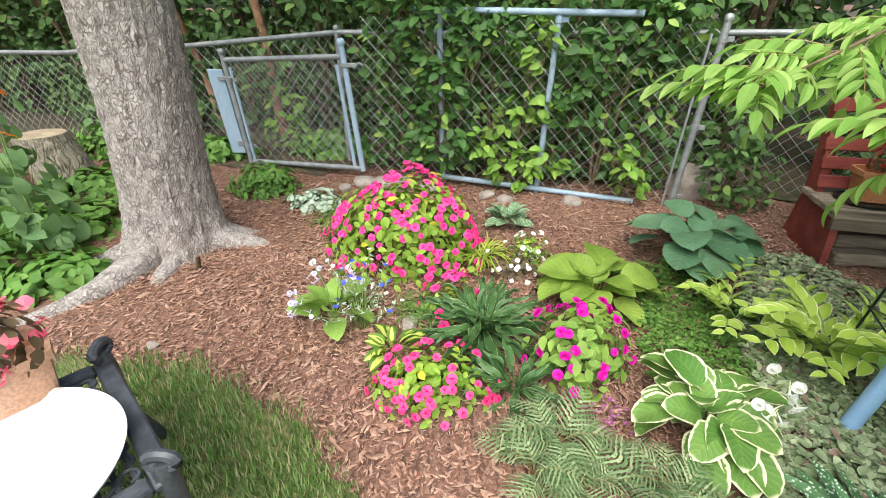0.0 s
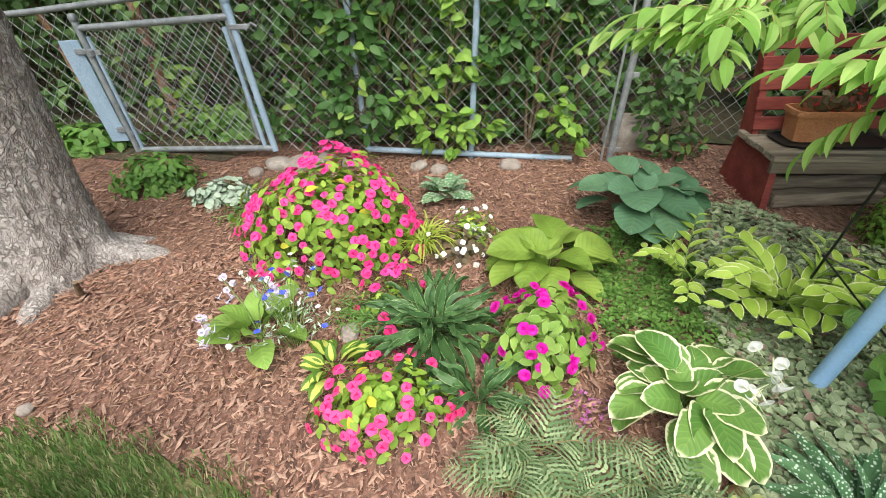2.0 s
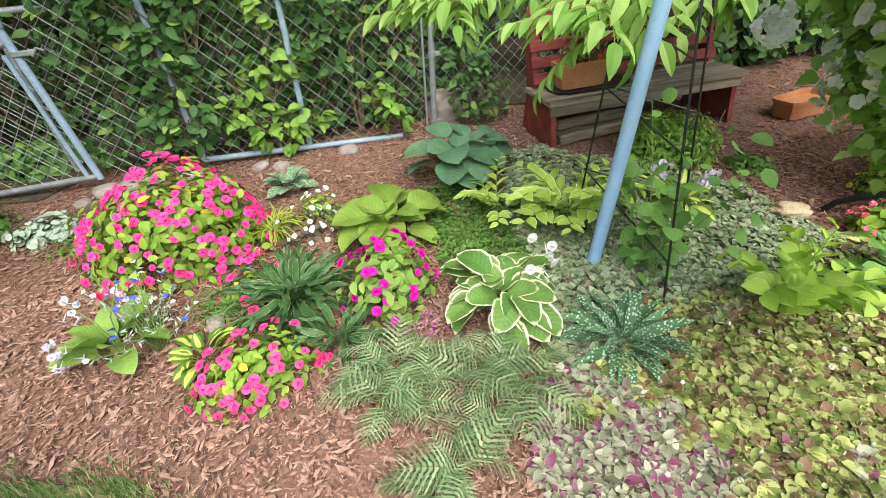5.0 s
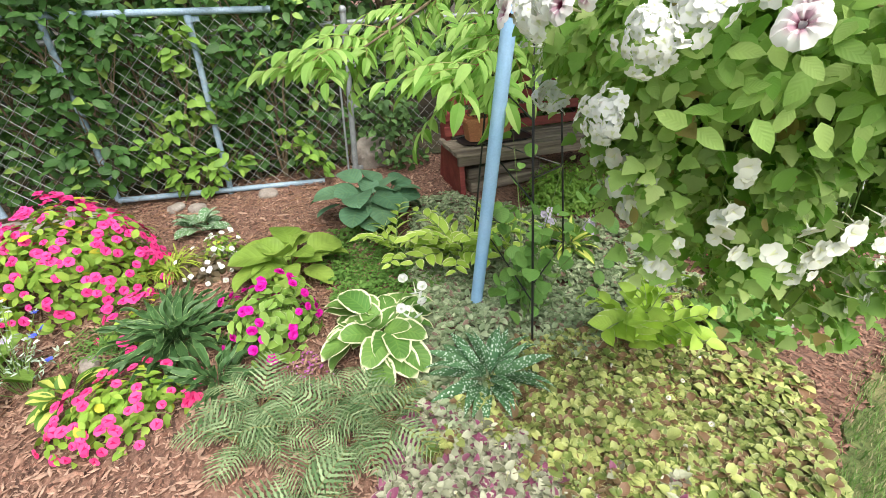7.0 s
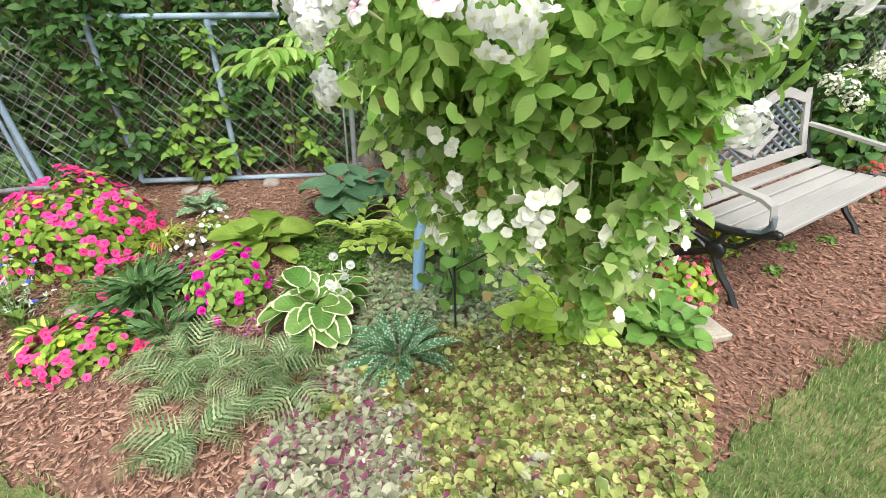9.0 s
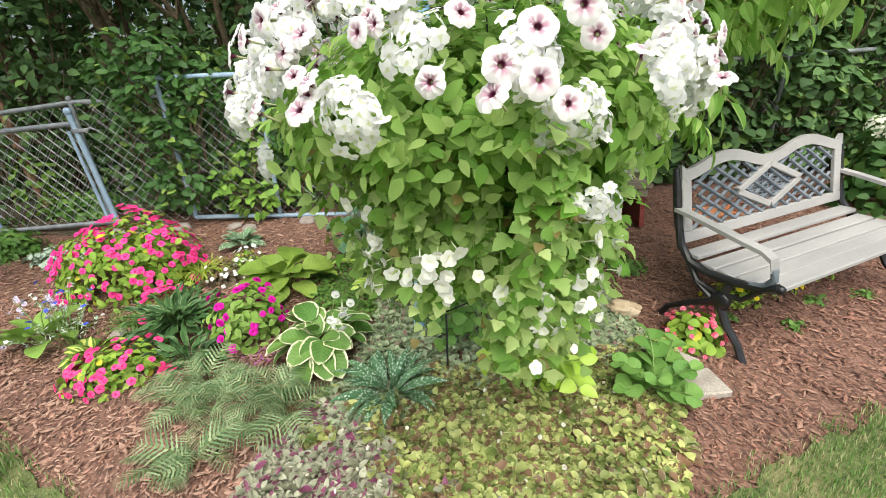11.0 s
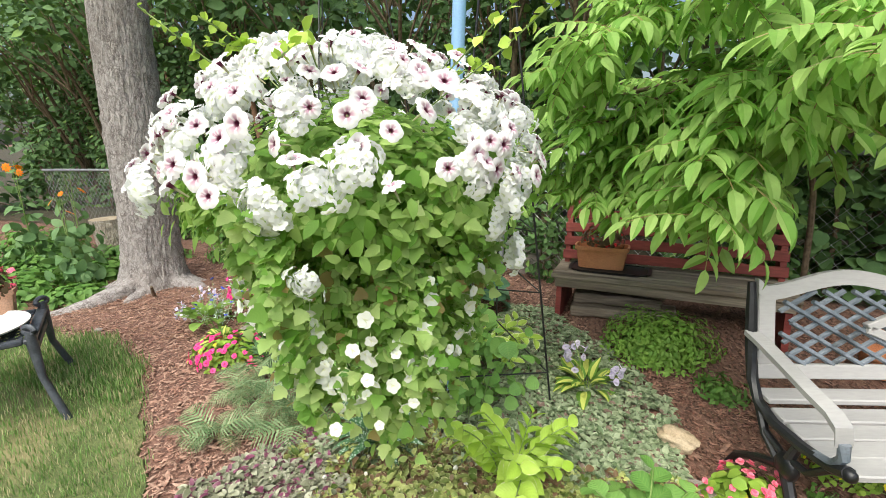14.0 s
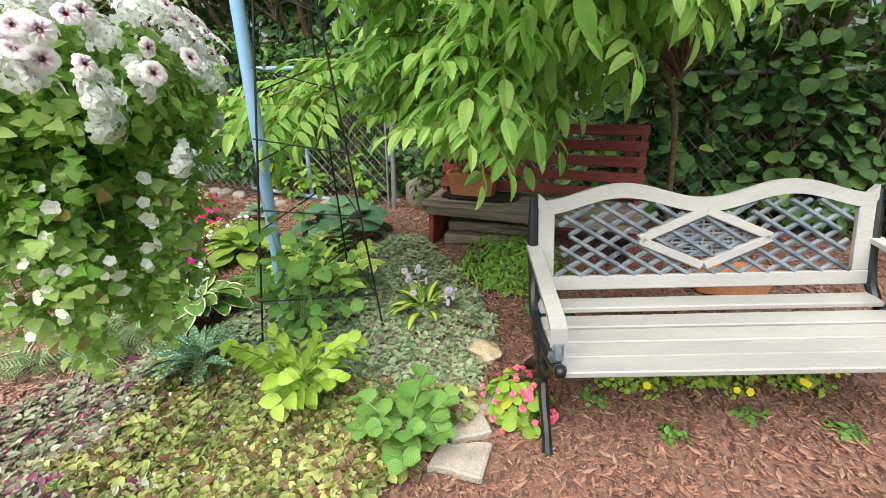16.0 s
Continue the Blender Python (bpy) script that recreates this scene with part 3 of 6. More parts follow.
# ---- ground ----
EDGE_X = [-60, -8, -2.2, -1.6, -1.1, -0.8, -0.5, -0.24, 0.1, 0.36, 0.7, 1.1, 1.5, 1.9, 2.68, 3.52, 5.0, 8.0, 60]
EDGE_Y = [0.6, 0.9, 1.0, 1.2, 1.2, 1.1, 0.97, 0.75, 0.46, 0.24, -0.04, -0.24, -0.25, -0.15, 0.04, 0.15, 0.4, 0.85, 2.0]


def lawn_edge(x):
    x = np.asarray(x, float)
    return np.interp(x, EDGE_X, EDGE_Y) + 0.018 * np.sin(23 * x) + 0.012 * np.sin(51 * x + 1)


def sheet(xs, ys_of, mat, name, lift=0.0, rough=0.0):
    v, f = [], []
    for i, x in enumerate(xs):
        ys = ys_of(x)
        for y in ys:
            edge = 0.024 if name == "lawn" and y > ys[-1] - 0.01 else 0.0
            v.append((x, y, gz(x, y) + lift - edge + rough * noise.noise((x * 3, y * 3, 0)) + 0.4 * rough * noise.noise((x * 11, y * 11, 2))))
    n = len(ys)
    for i in range(len(xs) - 1):
        for j in range(n - 1):
            f.append((i * n + j, (i + 1) * n + j, (i + 1) * n + j + 1, i * n + j + 1))
    return mesh(name, Shape(v, f), mat)


far = [-600, -250, -100, -45, -25, -15, -10]
xs = far + list(np.arange(-7, 9.01, 0.1)) + [11, 15, 25, 45, 100, 250, 600]
ys = far + list(np.arange(-3, 7.01, 0.1)) + [9, 12, 18, 30, 60, 130, 300, 600]
solid("ground", sheet(xs, lambda x: ys, MULCH, "ground", 0.0, 0.012), "reddish brown mulched garden soil", "ground", kind="structure")
lx = [-60, -30, -15] + list(np.arange(-8, 9.01, 0.05)) + [15, 30, 60]
down = np.concatenate([[0, 0.015, 0.04, 0.08, 0.14], np.linspace(0.22, 3.2, 28), [6, 15, 40]])
solid("lawn", sheet(lx, lambda x: [float(lawn_edge(x)) - d for d in down][::-1], TURF, "lawn", 0.012, 0.012), "short green lawn with dry straw patches", "lawn", kind="structure")


wx = [-200, -80, -30, -15] + list(np.arange(-9, 10.01, 0.25)) + [15, 30, 80, 200]
back_y = lambda x: float(np.interp(x, [-6.5, -2.55, -1.09, 1.94, 3.5, 9.0], [4.45, 3.95, 3.68, 3.27, 2.95, 2.75]))
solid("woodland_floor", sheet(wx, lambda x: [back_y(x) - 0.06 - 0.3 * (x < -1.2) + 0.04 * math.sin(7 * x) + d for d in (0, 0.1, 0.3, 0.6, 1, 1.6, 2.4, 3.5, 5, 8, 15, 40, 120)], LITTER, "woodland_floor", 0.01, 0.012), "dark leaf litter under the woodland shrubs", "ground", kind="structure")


def shuffled(n, x0, x1, y0, y1):
    return rng.uniform(x0, x1, n), rng.uniform(y0, y1, n)


def grass(name, n, x0, x1, y0, y1, tall):
    x, y = shuffled(n, x0, x1, y0, y1)
    keep = y < lawn_edge(x) + 0.02 * np.sin(11 * x) + 0.015 * np.sin(29 * x) + rng.normal(0.0, 0.03, n)
    x, y = x[keep], y[keep]
    a = rng.uniform(0, 2 * math.pi, len(x))
    lean = np.stack([np.cos(a) * 0.55, np.sin(a) * 0.55, np.ones(len(x))], -1)
    side = np.stack([-np.sin(a), np.cos(a), 0 * a], -1)
    one = blade(1.0, 0.085, strap, nv=2, nu=1, cup=0, rise=20, fall=-50)
    me = scattered(name, one, frames(lean, np.cross(side, lean)), np.stack([x, y, ground_z(x, y) + 0.008], -1), rng.uniform(0.55, 1.25, len(x)) * tall, GRASS)
    solid(name, me, "blades of green grass in the lawn", "grass", kind="stuff")


grass("lawn_grass", 30000, -3.2, 0.75, -0.3, 1.3, 0.05)
grass("lawn_grass", 46000, 0.9, 4.6, -0.9, 0.6, 0.045)
grass("lawn_grass", 5000, -1.3, -0.2, 0.6, 1.25, 0.07)


def chips(name, n, x0, x1, y0, y1, spread, size=1.0, mat=CHIP):
    x, y = shuffled(n, x0, x1, y0, y1)
    keep = (y > lawn_edge(x) - 0.02) & spread(x, y)
    x, y = x[keep], y[keep]
    one = Shape([(-0.5, 0.03, 0), (-0.1, -0.17, 0.01), (0.5, -0.02, 0.02), (0.15, 0.16, 0), (0.05, 0.0, 0.09), (0.0, 0.0, -0.07)], [(0, 1, 4), (1, 2, 4), (2, 3, 4), (3, 0, 4), (1, 0, 5), (2, 1, 5), (3, 2, 5), (0, 3, 5)])
    up = np.stack([rng.normal(0, 0.28, len(x)), rng.normal(0, 0.28, len(x)), np.ones(len(x))], -1)
    me = scattered(name, one, facing(up), np.stack([x, y, ground_z(x, y) + rng.uniform(0.002, 0.016, len(x))], -1), size * rng.gamma(2.2, 0.0105, len(x)), mat, smooth=False)
    solid(name, me, "loose red brown bark mulch chips", "mulch", kind="stuff")


chips("bark_mulch", 36000, -1.9, 1.2, 0.0, 2.2, lambda x, y: True, 0.88)
chips("bark_mulch", 11500, -2.2, 2.2, 2.0, 3.3, lambda x, y: True, 1.0)
chips("bark_mulch", 32000, 1.8, 5.6, -0.3, 1.6, lambda x, y: (y < 0.9) | (x > 2.5), 0.88, CHIP_RED_SHADED)
chips("bark_mulch", 8000, 2.4, 6.0, 1.0, 2.7, lambda x, y: True, 1.0, CHIP_RED_SHADED)
x, y = shuffled(3600, -3.0, 1.6, 1.3, 4.2)
one = box(1, 0.02, 0.02, 0)
keep = y > lawn_edge(x) + 0.05
me = scattered("pine_straw", one, facing(np.stack([rng.normal(0, 0.15, keep.sum()), rng.normal(0, 0.15, keep.sum()), np.ones(keep.sum())], -1)), np.stack([x[keep], y[keep], ground_z(x[keep], y[keep]) + 0.012], -1), rng.uniform(0.06, 0.14, keep.sum()), NEEDLE, smooth=False)
solid("pine_straw", me, "dry reddish pine needles on the soil", "pine straw", kind="stuff")

# ---- spruce trunk and stump ----


def trunk_mesh(name, height, radius, sides, rings, mat, lean=(0, 0), flare=0.35, bump=0.014, cap=None):
    v, f, uv, mi = [], [], [], []
    for i in range(rings + 1):
        z = height * (i / rings) ** 1.25
        for j in range(sides):
            a = 2 * math.pi * j / sides
            swell = flare * math.exp(-z / 0.15) * (1 + 0.5 * math.sin(5 * a + 0.6) + 0.3 * math.sin(3 * a + 2))
            p = Vector((math.cos(a) * 2.2, math.sin(a) * 2.2, z * 3))
            r = radius(z) * (1 + swell + 0.05 * noise.noise(p * 0.6)) + bump * (noise.noise(p * 5.5) + 0.6 * abs(noise.noise(p * 13)))
            v.append((r * math.cos(a) + lean[0] * z, r * math.sin(a) + lean[1] * z, z - 0.03))
            uv.append((j / sides, z))
            if i < rings:
                k = (j + 1) % sides
                f.append((i * sides + j, i * sides + k, (i + 1) * sides + k, (i + 1) * sides + j))
                mi.append(0)
    f.append(tuple(rings * sides + j for j in range(sides)))
    mi.append(1 if cap else 0)
    return mesh(name, Shape(v, f, uv, mi), [mat, cap] if cap else mat)


TREE = (-1.74, 2.22)
tree = thing("spruce_tree", (*TREE, gz(*TREE)), "tall conifer trunk with flaky grey bark and spreading roots", "tree")
part("trunk", trunk_mesh("trunk", 6.0, lambda z: 0.238 - 0.008 * min(z, 1.6) - 0.016 * max(z - 1.6, 0), 130, 190, BARK, (0.05, 0.0), 0.36), tree)
for ang, length, r0, dip in ((-112, 1.05, 0.085, 0.1), (-12, 0.75, 0.075, 0.06), (-60, 0.5, 0.06, 0.07), (-150, 0.6, 0.08, 0.08), (35, 0.5, 0.07, 0.05), (120, 0.5, 0.07, 0.05)):
    pts, rad = [], []
    for i in range(16):
        s = i / 15
        a = radians(ang + 14 * math.sin(3 * s + ang))
        d = 0.16 + length * s
        pts.append((d * math.cos(a), d * math.sin(a), 0.1 * (1 - s) ** 2 - dip * s * 0.7 - 0.045))
        rad.append(r0 * 1.2 * (1 - 0.62 * s))
    s = tube(pts, rad, 14)
    s.v = s.v + np.array([noise.noise_vector(Vector(q) * 14) for q in s.v]) * 0.012
    part("root", mesh("root", s, BARK), tree, "gnarled grey surface root")
part("broken_stub", mesh("broken_stub", tube([(0.27, -0.28, -0.02), (0.32, -0.33, 0.05), (0.35, -0.36, 0.11)], [0.018, 0.014, 0.01], 8), TWIG), tree)
STUMP = (-3.25, 3.1)
stump = thing("tree_stump", (*STUMP, gz(*STUMP)), "old sawn tree stump with furrowed bark", "stump")
part("stump_wood", trunk_mesh("stump_wood", 0.42, lambda z: 0.2 - 0.06 * z, 60, 26, BARK_OLD, (-0.22, -0.12), 0.12, 0.012, CUT), stump)

# ---- fences ----


def links(p0, p1, z0, z1, pitch=0.04, r=0.0016):
    """Chain link between two points of the plan: one bent wire after another."""
    p0, p1 = np.array(p0, float), np.array(p1, float)
    length = np.linalg.norm(p1 - p0)
    d = (p1 - p0) / length
    n = np.array([-d[1], d[0]])
    count, turns = int(length / pitch), int((z1[0] - z0[0]) / pitch)
    shapes = []
    k = np.arange(turns + 1)
    for i in range(count):
        s = (i + 0.5) * pitch + np.where((k + i) % 2 == 0, -0.52, 0.52) * pitch
        t = s / length
        lo, hi = z0[0] + (z0[1] - z0[0]) * t, z1[0] + (z1[1] - z1[0]) * t
        off = np.where((k + i) % 2 == 0, 0.0025, -0.0025)
        pts = np.stack([p0[0] + d[0] * s + n[0] * off, p0[1] + d[1] * s + n[1] * off, lo + (hi - lo) * k / turns], -1)
        shapes.append(tube(pts, r, 3, False))
    return joined(shapes)


def pipe(a, b, r, sides=10, sag=0.0):
    a, b = np.array(a, float), np.array(b, float)
    t = np.linspace(0, 1, 7)[:, None]
    p = a + (b - a) * t
    p[:, 2] -= sag * 4 * (t * (1 - t))[:, 0]
    return tube(p, r, sides)


def ball_cap(at, r):
    s = stone(r * 1.15, r * 1.15, r * 1.3, 1, 0.0, 2)
    s.v = s.v + np.array(at)
    return s


def clamp(at, r):
    return joined([tube([(at[0], at[1], at[2] - 0.018), (at[0], at[1], at[2] + 0.018)], r, 10), box(0.05, 0.014, 0.03, 0.002, (at[0] + r + 0.01, at[1], at[2]))])


# boundary fence along the back
BACK = [(-6.5, 4.5, 0.98), (-4.0, 4.2, 1.0), (-2.55, 4.0, 1.08), (-1.09, 3.72, 1.2), (0.4, 3.52, 1.2), (1.94, 3.3, 1.22), (3.5, 2.95, 1.22), (5.2, 2.8, 1.22), (7.2, 2.75, 1.23), (9.0, 2.8, 1.24)]
fence = thing("boundary_fence", (0, 0, 0), "long galvanised chain link fence overgrown by leafy shrubs", "fence")
for a, b in zip(BACK, BACK[1:]):
    part("chain_link", mesh("chain_link", links(a[:2], b[:2], (gz(*a[:2]) + 0.03, gz(*b[:2]) + 0.03), (a[2], b[2]), 0.05, 0.0021), WIRE), fence)
    part("top_rail", mesh("top_rail", pipe((*a[:2], a[2]), (*b[:2], b[2]), 0.021), ZINC), fence)
for a in [BACK[3], BACK[7], BACK[8], BACK[9]]:
    part("post", mesh("post", joined([pipe((*a[:2], gz(*a[:2]) - 0.02), (*a[:2], a[2] + 0.03), 0.02), ball_cap((*a[:2], a[2] + 0.03), 0.02)]), ZINC), fence)

# wide double gate that leans in front of it
panel = thing("leaning_gate", (0, 0, 0), "leaning galvanised chain link gate panel covered with vines", "gate")
A, B, C = (-0.12, 3.27), (0.545, 3.16), (1.42, 3.0)
part("chain_link", mesh("chain_link", links((-0.78, 3.32), C, (0.2, 0.14), (1.32, 1.28), 0.05, 0.0021), WIRE), panel)
part("bottom_rail", mesh("bottom_rail", pipe((-0.2, 3.26, 0.2), (1.2, 3.04, 0.13), 0.02), BLUESTEEL), panel)
part("top_rail", mesh("top_rail", pipe((-0.4, 3.3, 1.36), (1.05, 3.06, 1.335), 0.021), BLUESTEEL), panel)
part("middle_upright", mesh("middle_upright", joined([pipe((0.52, 3.165, 0.13), (0.56, 3.15, 1.345), 0.02), clamp((0.56, 3.15, 1.3), 0.026)]), BLUESTEEL), panel)
part("side_upright", mesh("side_upright", pipe((-0.2, 3.26, 0.2), (-0.22, 3.27, 1.35), 0.02), BLUESTEEL), panel)
post = thing("terminal_post", (1.44, 2.99, 0.08), "galvanised steel end post with tension bar and clamps", "fence post")
part("post_tube", mesh("post_tube", joined([pipe((0, 0, -0.02), (0.06, -0.03, 1.22), 0.022, 12), ball_cap((0.06, -0.03, 1.23), 0.022)]), ZINC), post)
part("tension_bar", mesh("tension_bar", pipe((-0.055, 0.0, 0.0), (-0.01, -0.02, 1.15), 0.008, 6), ZINC), post)
for h in (0.12, 0.6, 0.88, 1.12):
    part("clamp", mesh("clamp", clamp((0.06 * h / 1.2, -0.03 * h / 1.2, h), 0.027), ZINC), post)

# the small garden gate
GL, GR = (-1.98, 3.62), (-0.9, 3.35)
gate = thing("garden_gate", (0, 0, 0), "small pale blue steel garden gate with chain link", "gate")
part("chain_link", mesh("chain_link", links(GL, GR, (0.2, 0.22), (0.98, 1.03), 0.05, 0.0021), WIRE), gate)
part("top_bar", mesh("top_bar", pipe((-2.03, 3.64, 1.0), (-0.96, 3.37, 1.055), 0.021), ZINC), gate)
part("bottom_bar", mesh("bottom_bar", pipe((-1.93, 3.6, 0.17), (-0.87, 3.33, 0.22), 0.021), ZINC), gate)
part("hinge_upright", mesh("hinge_upright", joined([pipe((-2.04, 3.64, 1.05), (-1.95, 3.6, 0.13), 0.022), ball_cap((-2.04, 3.64, 1.06), 0.024)]), ZINC), gate)
part("hinge_bar", mesh("hinge_bar", pipe((-1.99, 3.63, 0.95), (-1.91, 3.59, 0.16), 0.012, 8), BLUESTEEL), gate)
part("latch_upright", mesh("latch_upright", joined([pipe((-0.95, 3.36, 1.14), (-0.86, 3.33, 0.2), 0.023), ball_cap((-0.95, 3.36, 1.15), 0.025)]), BLUESTEEL), gate)
part("latch_bar", mesh("latch_bar", pipe((-1.0, 3.37, 1.0), (-0.93, 3.35, 0.22), 0.014, 8), BLUESTEEL), gate)
part("latch", mesh("latch", joined([box(0.12, 0.03, 0.03, 0.004, (-0.9, 3.34, 1.0)), tube([(-0.86, 3.33, 0.98), (-0.82, 3.33, 1.02), (-0.79, 3.33, 1.0)], 0.008, 6)]), ZINC), gate)
for h in (0.85, 0.5, 0.3):
    part("hinge", mesh("hinge", clamp((-2.02 + 0.09 * (1 - h), 3.62, h), 0.03), ZINC), gate)
bolt = thing("blue_boundary_plate", (-2.13, 3.64, 0.1), "pale blue sheet metal plate fixed beside the gate", "metal plate")
s = box(0.13, 0.02, 0.7, 0.004, (0, 0, 0.48))
s.v[:, 0] += 0.09 * (0.8 - s.v[:, 2])
part("plate", mesh("plate", s, BLUESTEEL), bolt)
for h in (0.22, 0.76):
    part("bracket", mesh("bracket", box(0.12, 0.03, 0.035, 0.003, (0.08 + 0.09 * (0.8 - h), -0.012, h)), ZINC), bolt)

# ---- red bench ----


def arch_board(length, wide, thick, wear=0.003):
    return box(length, wide, thick, 0.004, wear=wear, cuts=14)


RB = pose(2.7, 2.335, gz(2.68, 2.3), 0, 0, -9)
red = thing("garden_bench", (0, 0, 0), "old wooden bench with faded red back slats and grey seat", "bench")
red.matrix_world = RB
for sx in (-0.68, 0.68):
    prof = [(-0.24, 0.0), (-0.2, 0.295), (0.06, 0.32), (0.2, 0.82), (0.27, 0.82), (0.2, 0.32), (0.27, 0.0)]
    v = [(sx - 0.018, a, b) for a, b in prof] + [(sx + 0.018, a, b) for a, b in prof]
    n = len(prof)
    f = [tuple(range(n)), tuple(range(n, 2 * n))[::-1]] + [(i, i + n, (i + 1) % n + n, (i + 1) % n) for i in range(n)]
    part("side_panel", mesh("side_panel", Shape(v, f), REDWOOD, False), red, "red painted plank side")
for i, yy in enumerate((-0.205, -0.1, 0.005, 0.11)):
    part("seat_slat", mesh("seat_slat", arch_board(1.46, 0.094, 0.032).moved(pose(0, yy, 0.327 + 0.004 * (i % 2))), OLDWOOD), red, "weathered grey seat slat")
part("front_rail", mesh("front_rail", arch_board(1.42, 0.028, 0.07).moved(pose(0, -0.21, 0.274)), OLDWOOD), red)
for i in range(5):
    part("back_slat", mesh("back_slat", arch_board(1.42, 0.024, 0.07).moved(pose(0, 0.075 + 0.034 * i, 0.41 + 0.098 * i, -14, 0, 0)), REDWOOD), red, "faded red painted slat")
for sx in (-0.55, 0.6):
    part("back_upright", mesh("back_upright", box(0.06, 0.03, 0.56, 0.004, (sx, 0.17, 0.57)).moved(pose(0, 0.1, 0.02, -14, 0, 0)), REDWOOD), red)
for i, (px, py, pz, ln, turn) in enumerate(((-0.3, -0.08, 0.045, 0.62, 6), (-0.25, 0.06, 0.05, 0.7, -4), (-0.3, -0.02, 0.125, 0.6, 3), (-0.22, 0.04, 0.2, 0.5, -8))):
    at = RB @ pose(px, py, pz, 0, 0, turn)
    pk = new("old_plank", mesh("old_plank", box(ln, 0.13, 0.075, 0.012, wear=0.01, cuts=10), OLDWOOD))
    pk.matrix_world = at
    tagged(pk, "rotten grey plank stacked under the old bench", "plank", "planks under the bench")
pot = thing("window_box", (0, 0, 0), "terracotta plastic window box with small red flowers", "planter")
pot.matrix_world = RB @ pose(-0.42, -0.03, 0.364, 0, 0, 0)


def trough(l, w, h, taper=0.86):
    """An open box with sloping sides and a rolled rim."""
    rings = [(taper, 0.0, 0), (0.97, h * 0.82, 0), (1.03, h * 0.83, 0), (1.04, h, 0), (0.96, h, 0), (0.94, h * 0.7, 0)]
    v, f = [], []
    for k, z, _ in rings:
        for i in range(24):
            a = 2 * math.pi * (i + 0.5) / 24
            c, s_ = math.cos(a), math.sin(a)
            q = 1 / max(abs(c), abs(s_)) ** 0.86
            v.append((l / 2 * k * c * q, w / 2 * k * s_ * q, z))
    for i in range(len(rings) - 1):
        for j in range(24):
            k = (j + 1) % 24
            f.append((i * 24 + j, i * 24 + k, (i + 1) * 24 + k, (i + 1) * 24 + j))
    f += [tuple(range(24))[::-1], tuple(5 * 24 + j for j in range(24))]
    return Shape(v, f)


part("box_body", mesh("box_body", trough(0.36, 0.17, 0.16), TERRA), pot)
tray = thing("plant_tray", (0, 0, 0), "shallow black plastic tray lying on the bench", "tray")
tray.matrix_world = RB @ pose(-0.36, -0.04, 0.345, 0, 0, 0)
part("tray_body", mesh("tray_body", trough(0.54, 0.24, 0.018, 0.95), PLASTIC), tray)

# ---- white bench ----
WB = pose(3.486, 0.827, 0.02, 0, 0, 12.5)
white = thing("park_bench", (0, 0, 0), "cream painted slatted bench with black cast iron ends and lattice back", "bench")
white.matrix_world = WB @ Matrix.Diagonal((1.06, 1, 0.925, 1))
for sx in (-0.635, 0.635):
    path = [(-0.26, 0.44), (-0.2, 0.41), (-0.08, 0.385), (0.06, 0.375), (0.16, 0.4), (0.22, 0.47), (0.26, 0.6), (0.29, 0.75), (0.315, 0.87)]
    side = part("iron_end", mesh("iron_end", joined([
        tube([(sx, a, b) for a, b in path], [0.022] + [0.02] * 7 + [0.014], 8),
        tube([(sx, -0.06, 0.37), (sx, -0.02, 0.25), (sx, -0.08, 0.14), (sx, -0.15, 0.06), (sx, -0.2, -0.04)], [0.016, 0.02, 0.019, 0.017, 0.02], 8),
        tube([(sx, 0.18, 0.42), (sx, 0.1, 0.3), (sx, 0.0, 0.24), (sx, -0.02, 0.23)], 0.016, 8),
        tube([(sx, -0.02, 0.25), (sx, 0.12, 0.17), (sx, 0.24, 0.08), (sx, 0.3, -0.03)], [0.018, 0.017, 0.016, 0.02], 8),
        tube([(sx, -0.2, 0.4), (sx, -0.12, 0.31), (sx, 0.0, 0.29), (sx, 0.1, 0.31), (sx, 0.16, 0.38)], 0.013, 8),
        stone(0.024, 0.05, 0.05, 3, 0.1, 2).moved(pose(sx, -0.03, 0.26)),
        stone(0.018, 0.022, 0.022, 4, 0.05, 2).moved(pose(sx, -0.262, 0.435))]), IRON), white, "black cast iron leg and side")
    arm = [(0.27, 0.66), (0.18, 0.648), (0.05, 0.625), (-0.08, 0.6), (-0.17, 0.585), (-0.215, 0.56), (-0.225, 0.515)]
    v, f = [], []
    for a, b in arm:
        v += [(sx - 0.025, a, b - 0.01), (sx + 0.025, a, b - 0.01), (sx + 0.025, a, b + 0.01), (sx - 0.025, a, b + 0.01)]
    for i in range(len(arm) - 1):
        for j in range(4):
            f.append((4 * i + j, 4 * i + (j + 1) % 4, 4 * i + 4 + (j + 1) % 4, 4 * i + 4 + j))
    f += [(3, 2, 1, 0), tuple(4 * (len(arm) - 1) + j for j in range(4))]
    part("armrest", mesh("armrest", Shape(v, f), CREAM), white, "cream painted curved armrest")
    part("arm_support", mesh("arm_support", tube([(sx, -0.225, 0.52), (sx, -0.232, 0.47), (sx, -0.2, 0.42), (sx, -0.13, 0.4)], 0.016, 8), LATTICE), white)
for i in range(5):
    yy = -0.205 + 0.093 * i
    part("seat_slat", mesh("seat_slat", box(1.25, 0.084, 0.026, 0.005, wear=0.0012, cuts=8).moved(pose(0, yy, 0.405 - 0.012 * math.sin(i * 0.8) + (0.02 if i == 4 else 0))), CREAM), white)
BACKM = pose(0, 0.235, 0.5, -11, 0, 0)


def in_back(s):
    return s.moved(BACKM)


def crest(x):
    return 0.395 + 0.034 * math.cos(2 * math.pi * abs(x) / 0.62 - math.pi) * (1 if abs(x) < 0.62 else 0)


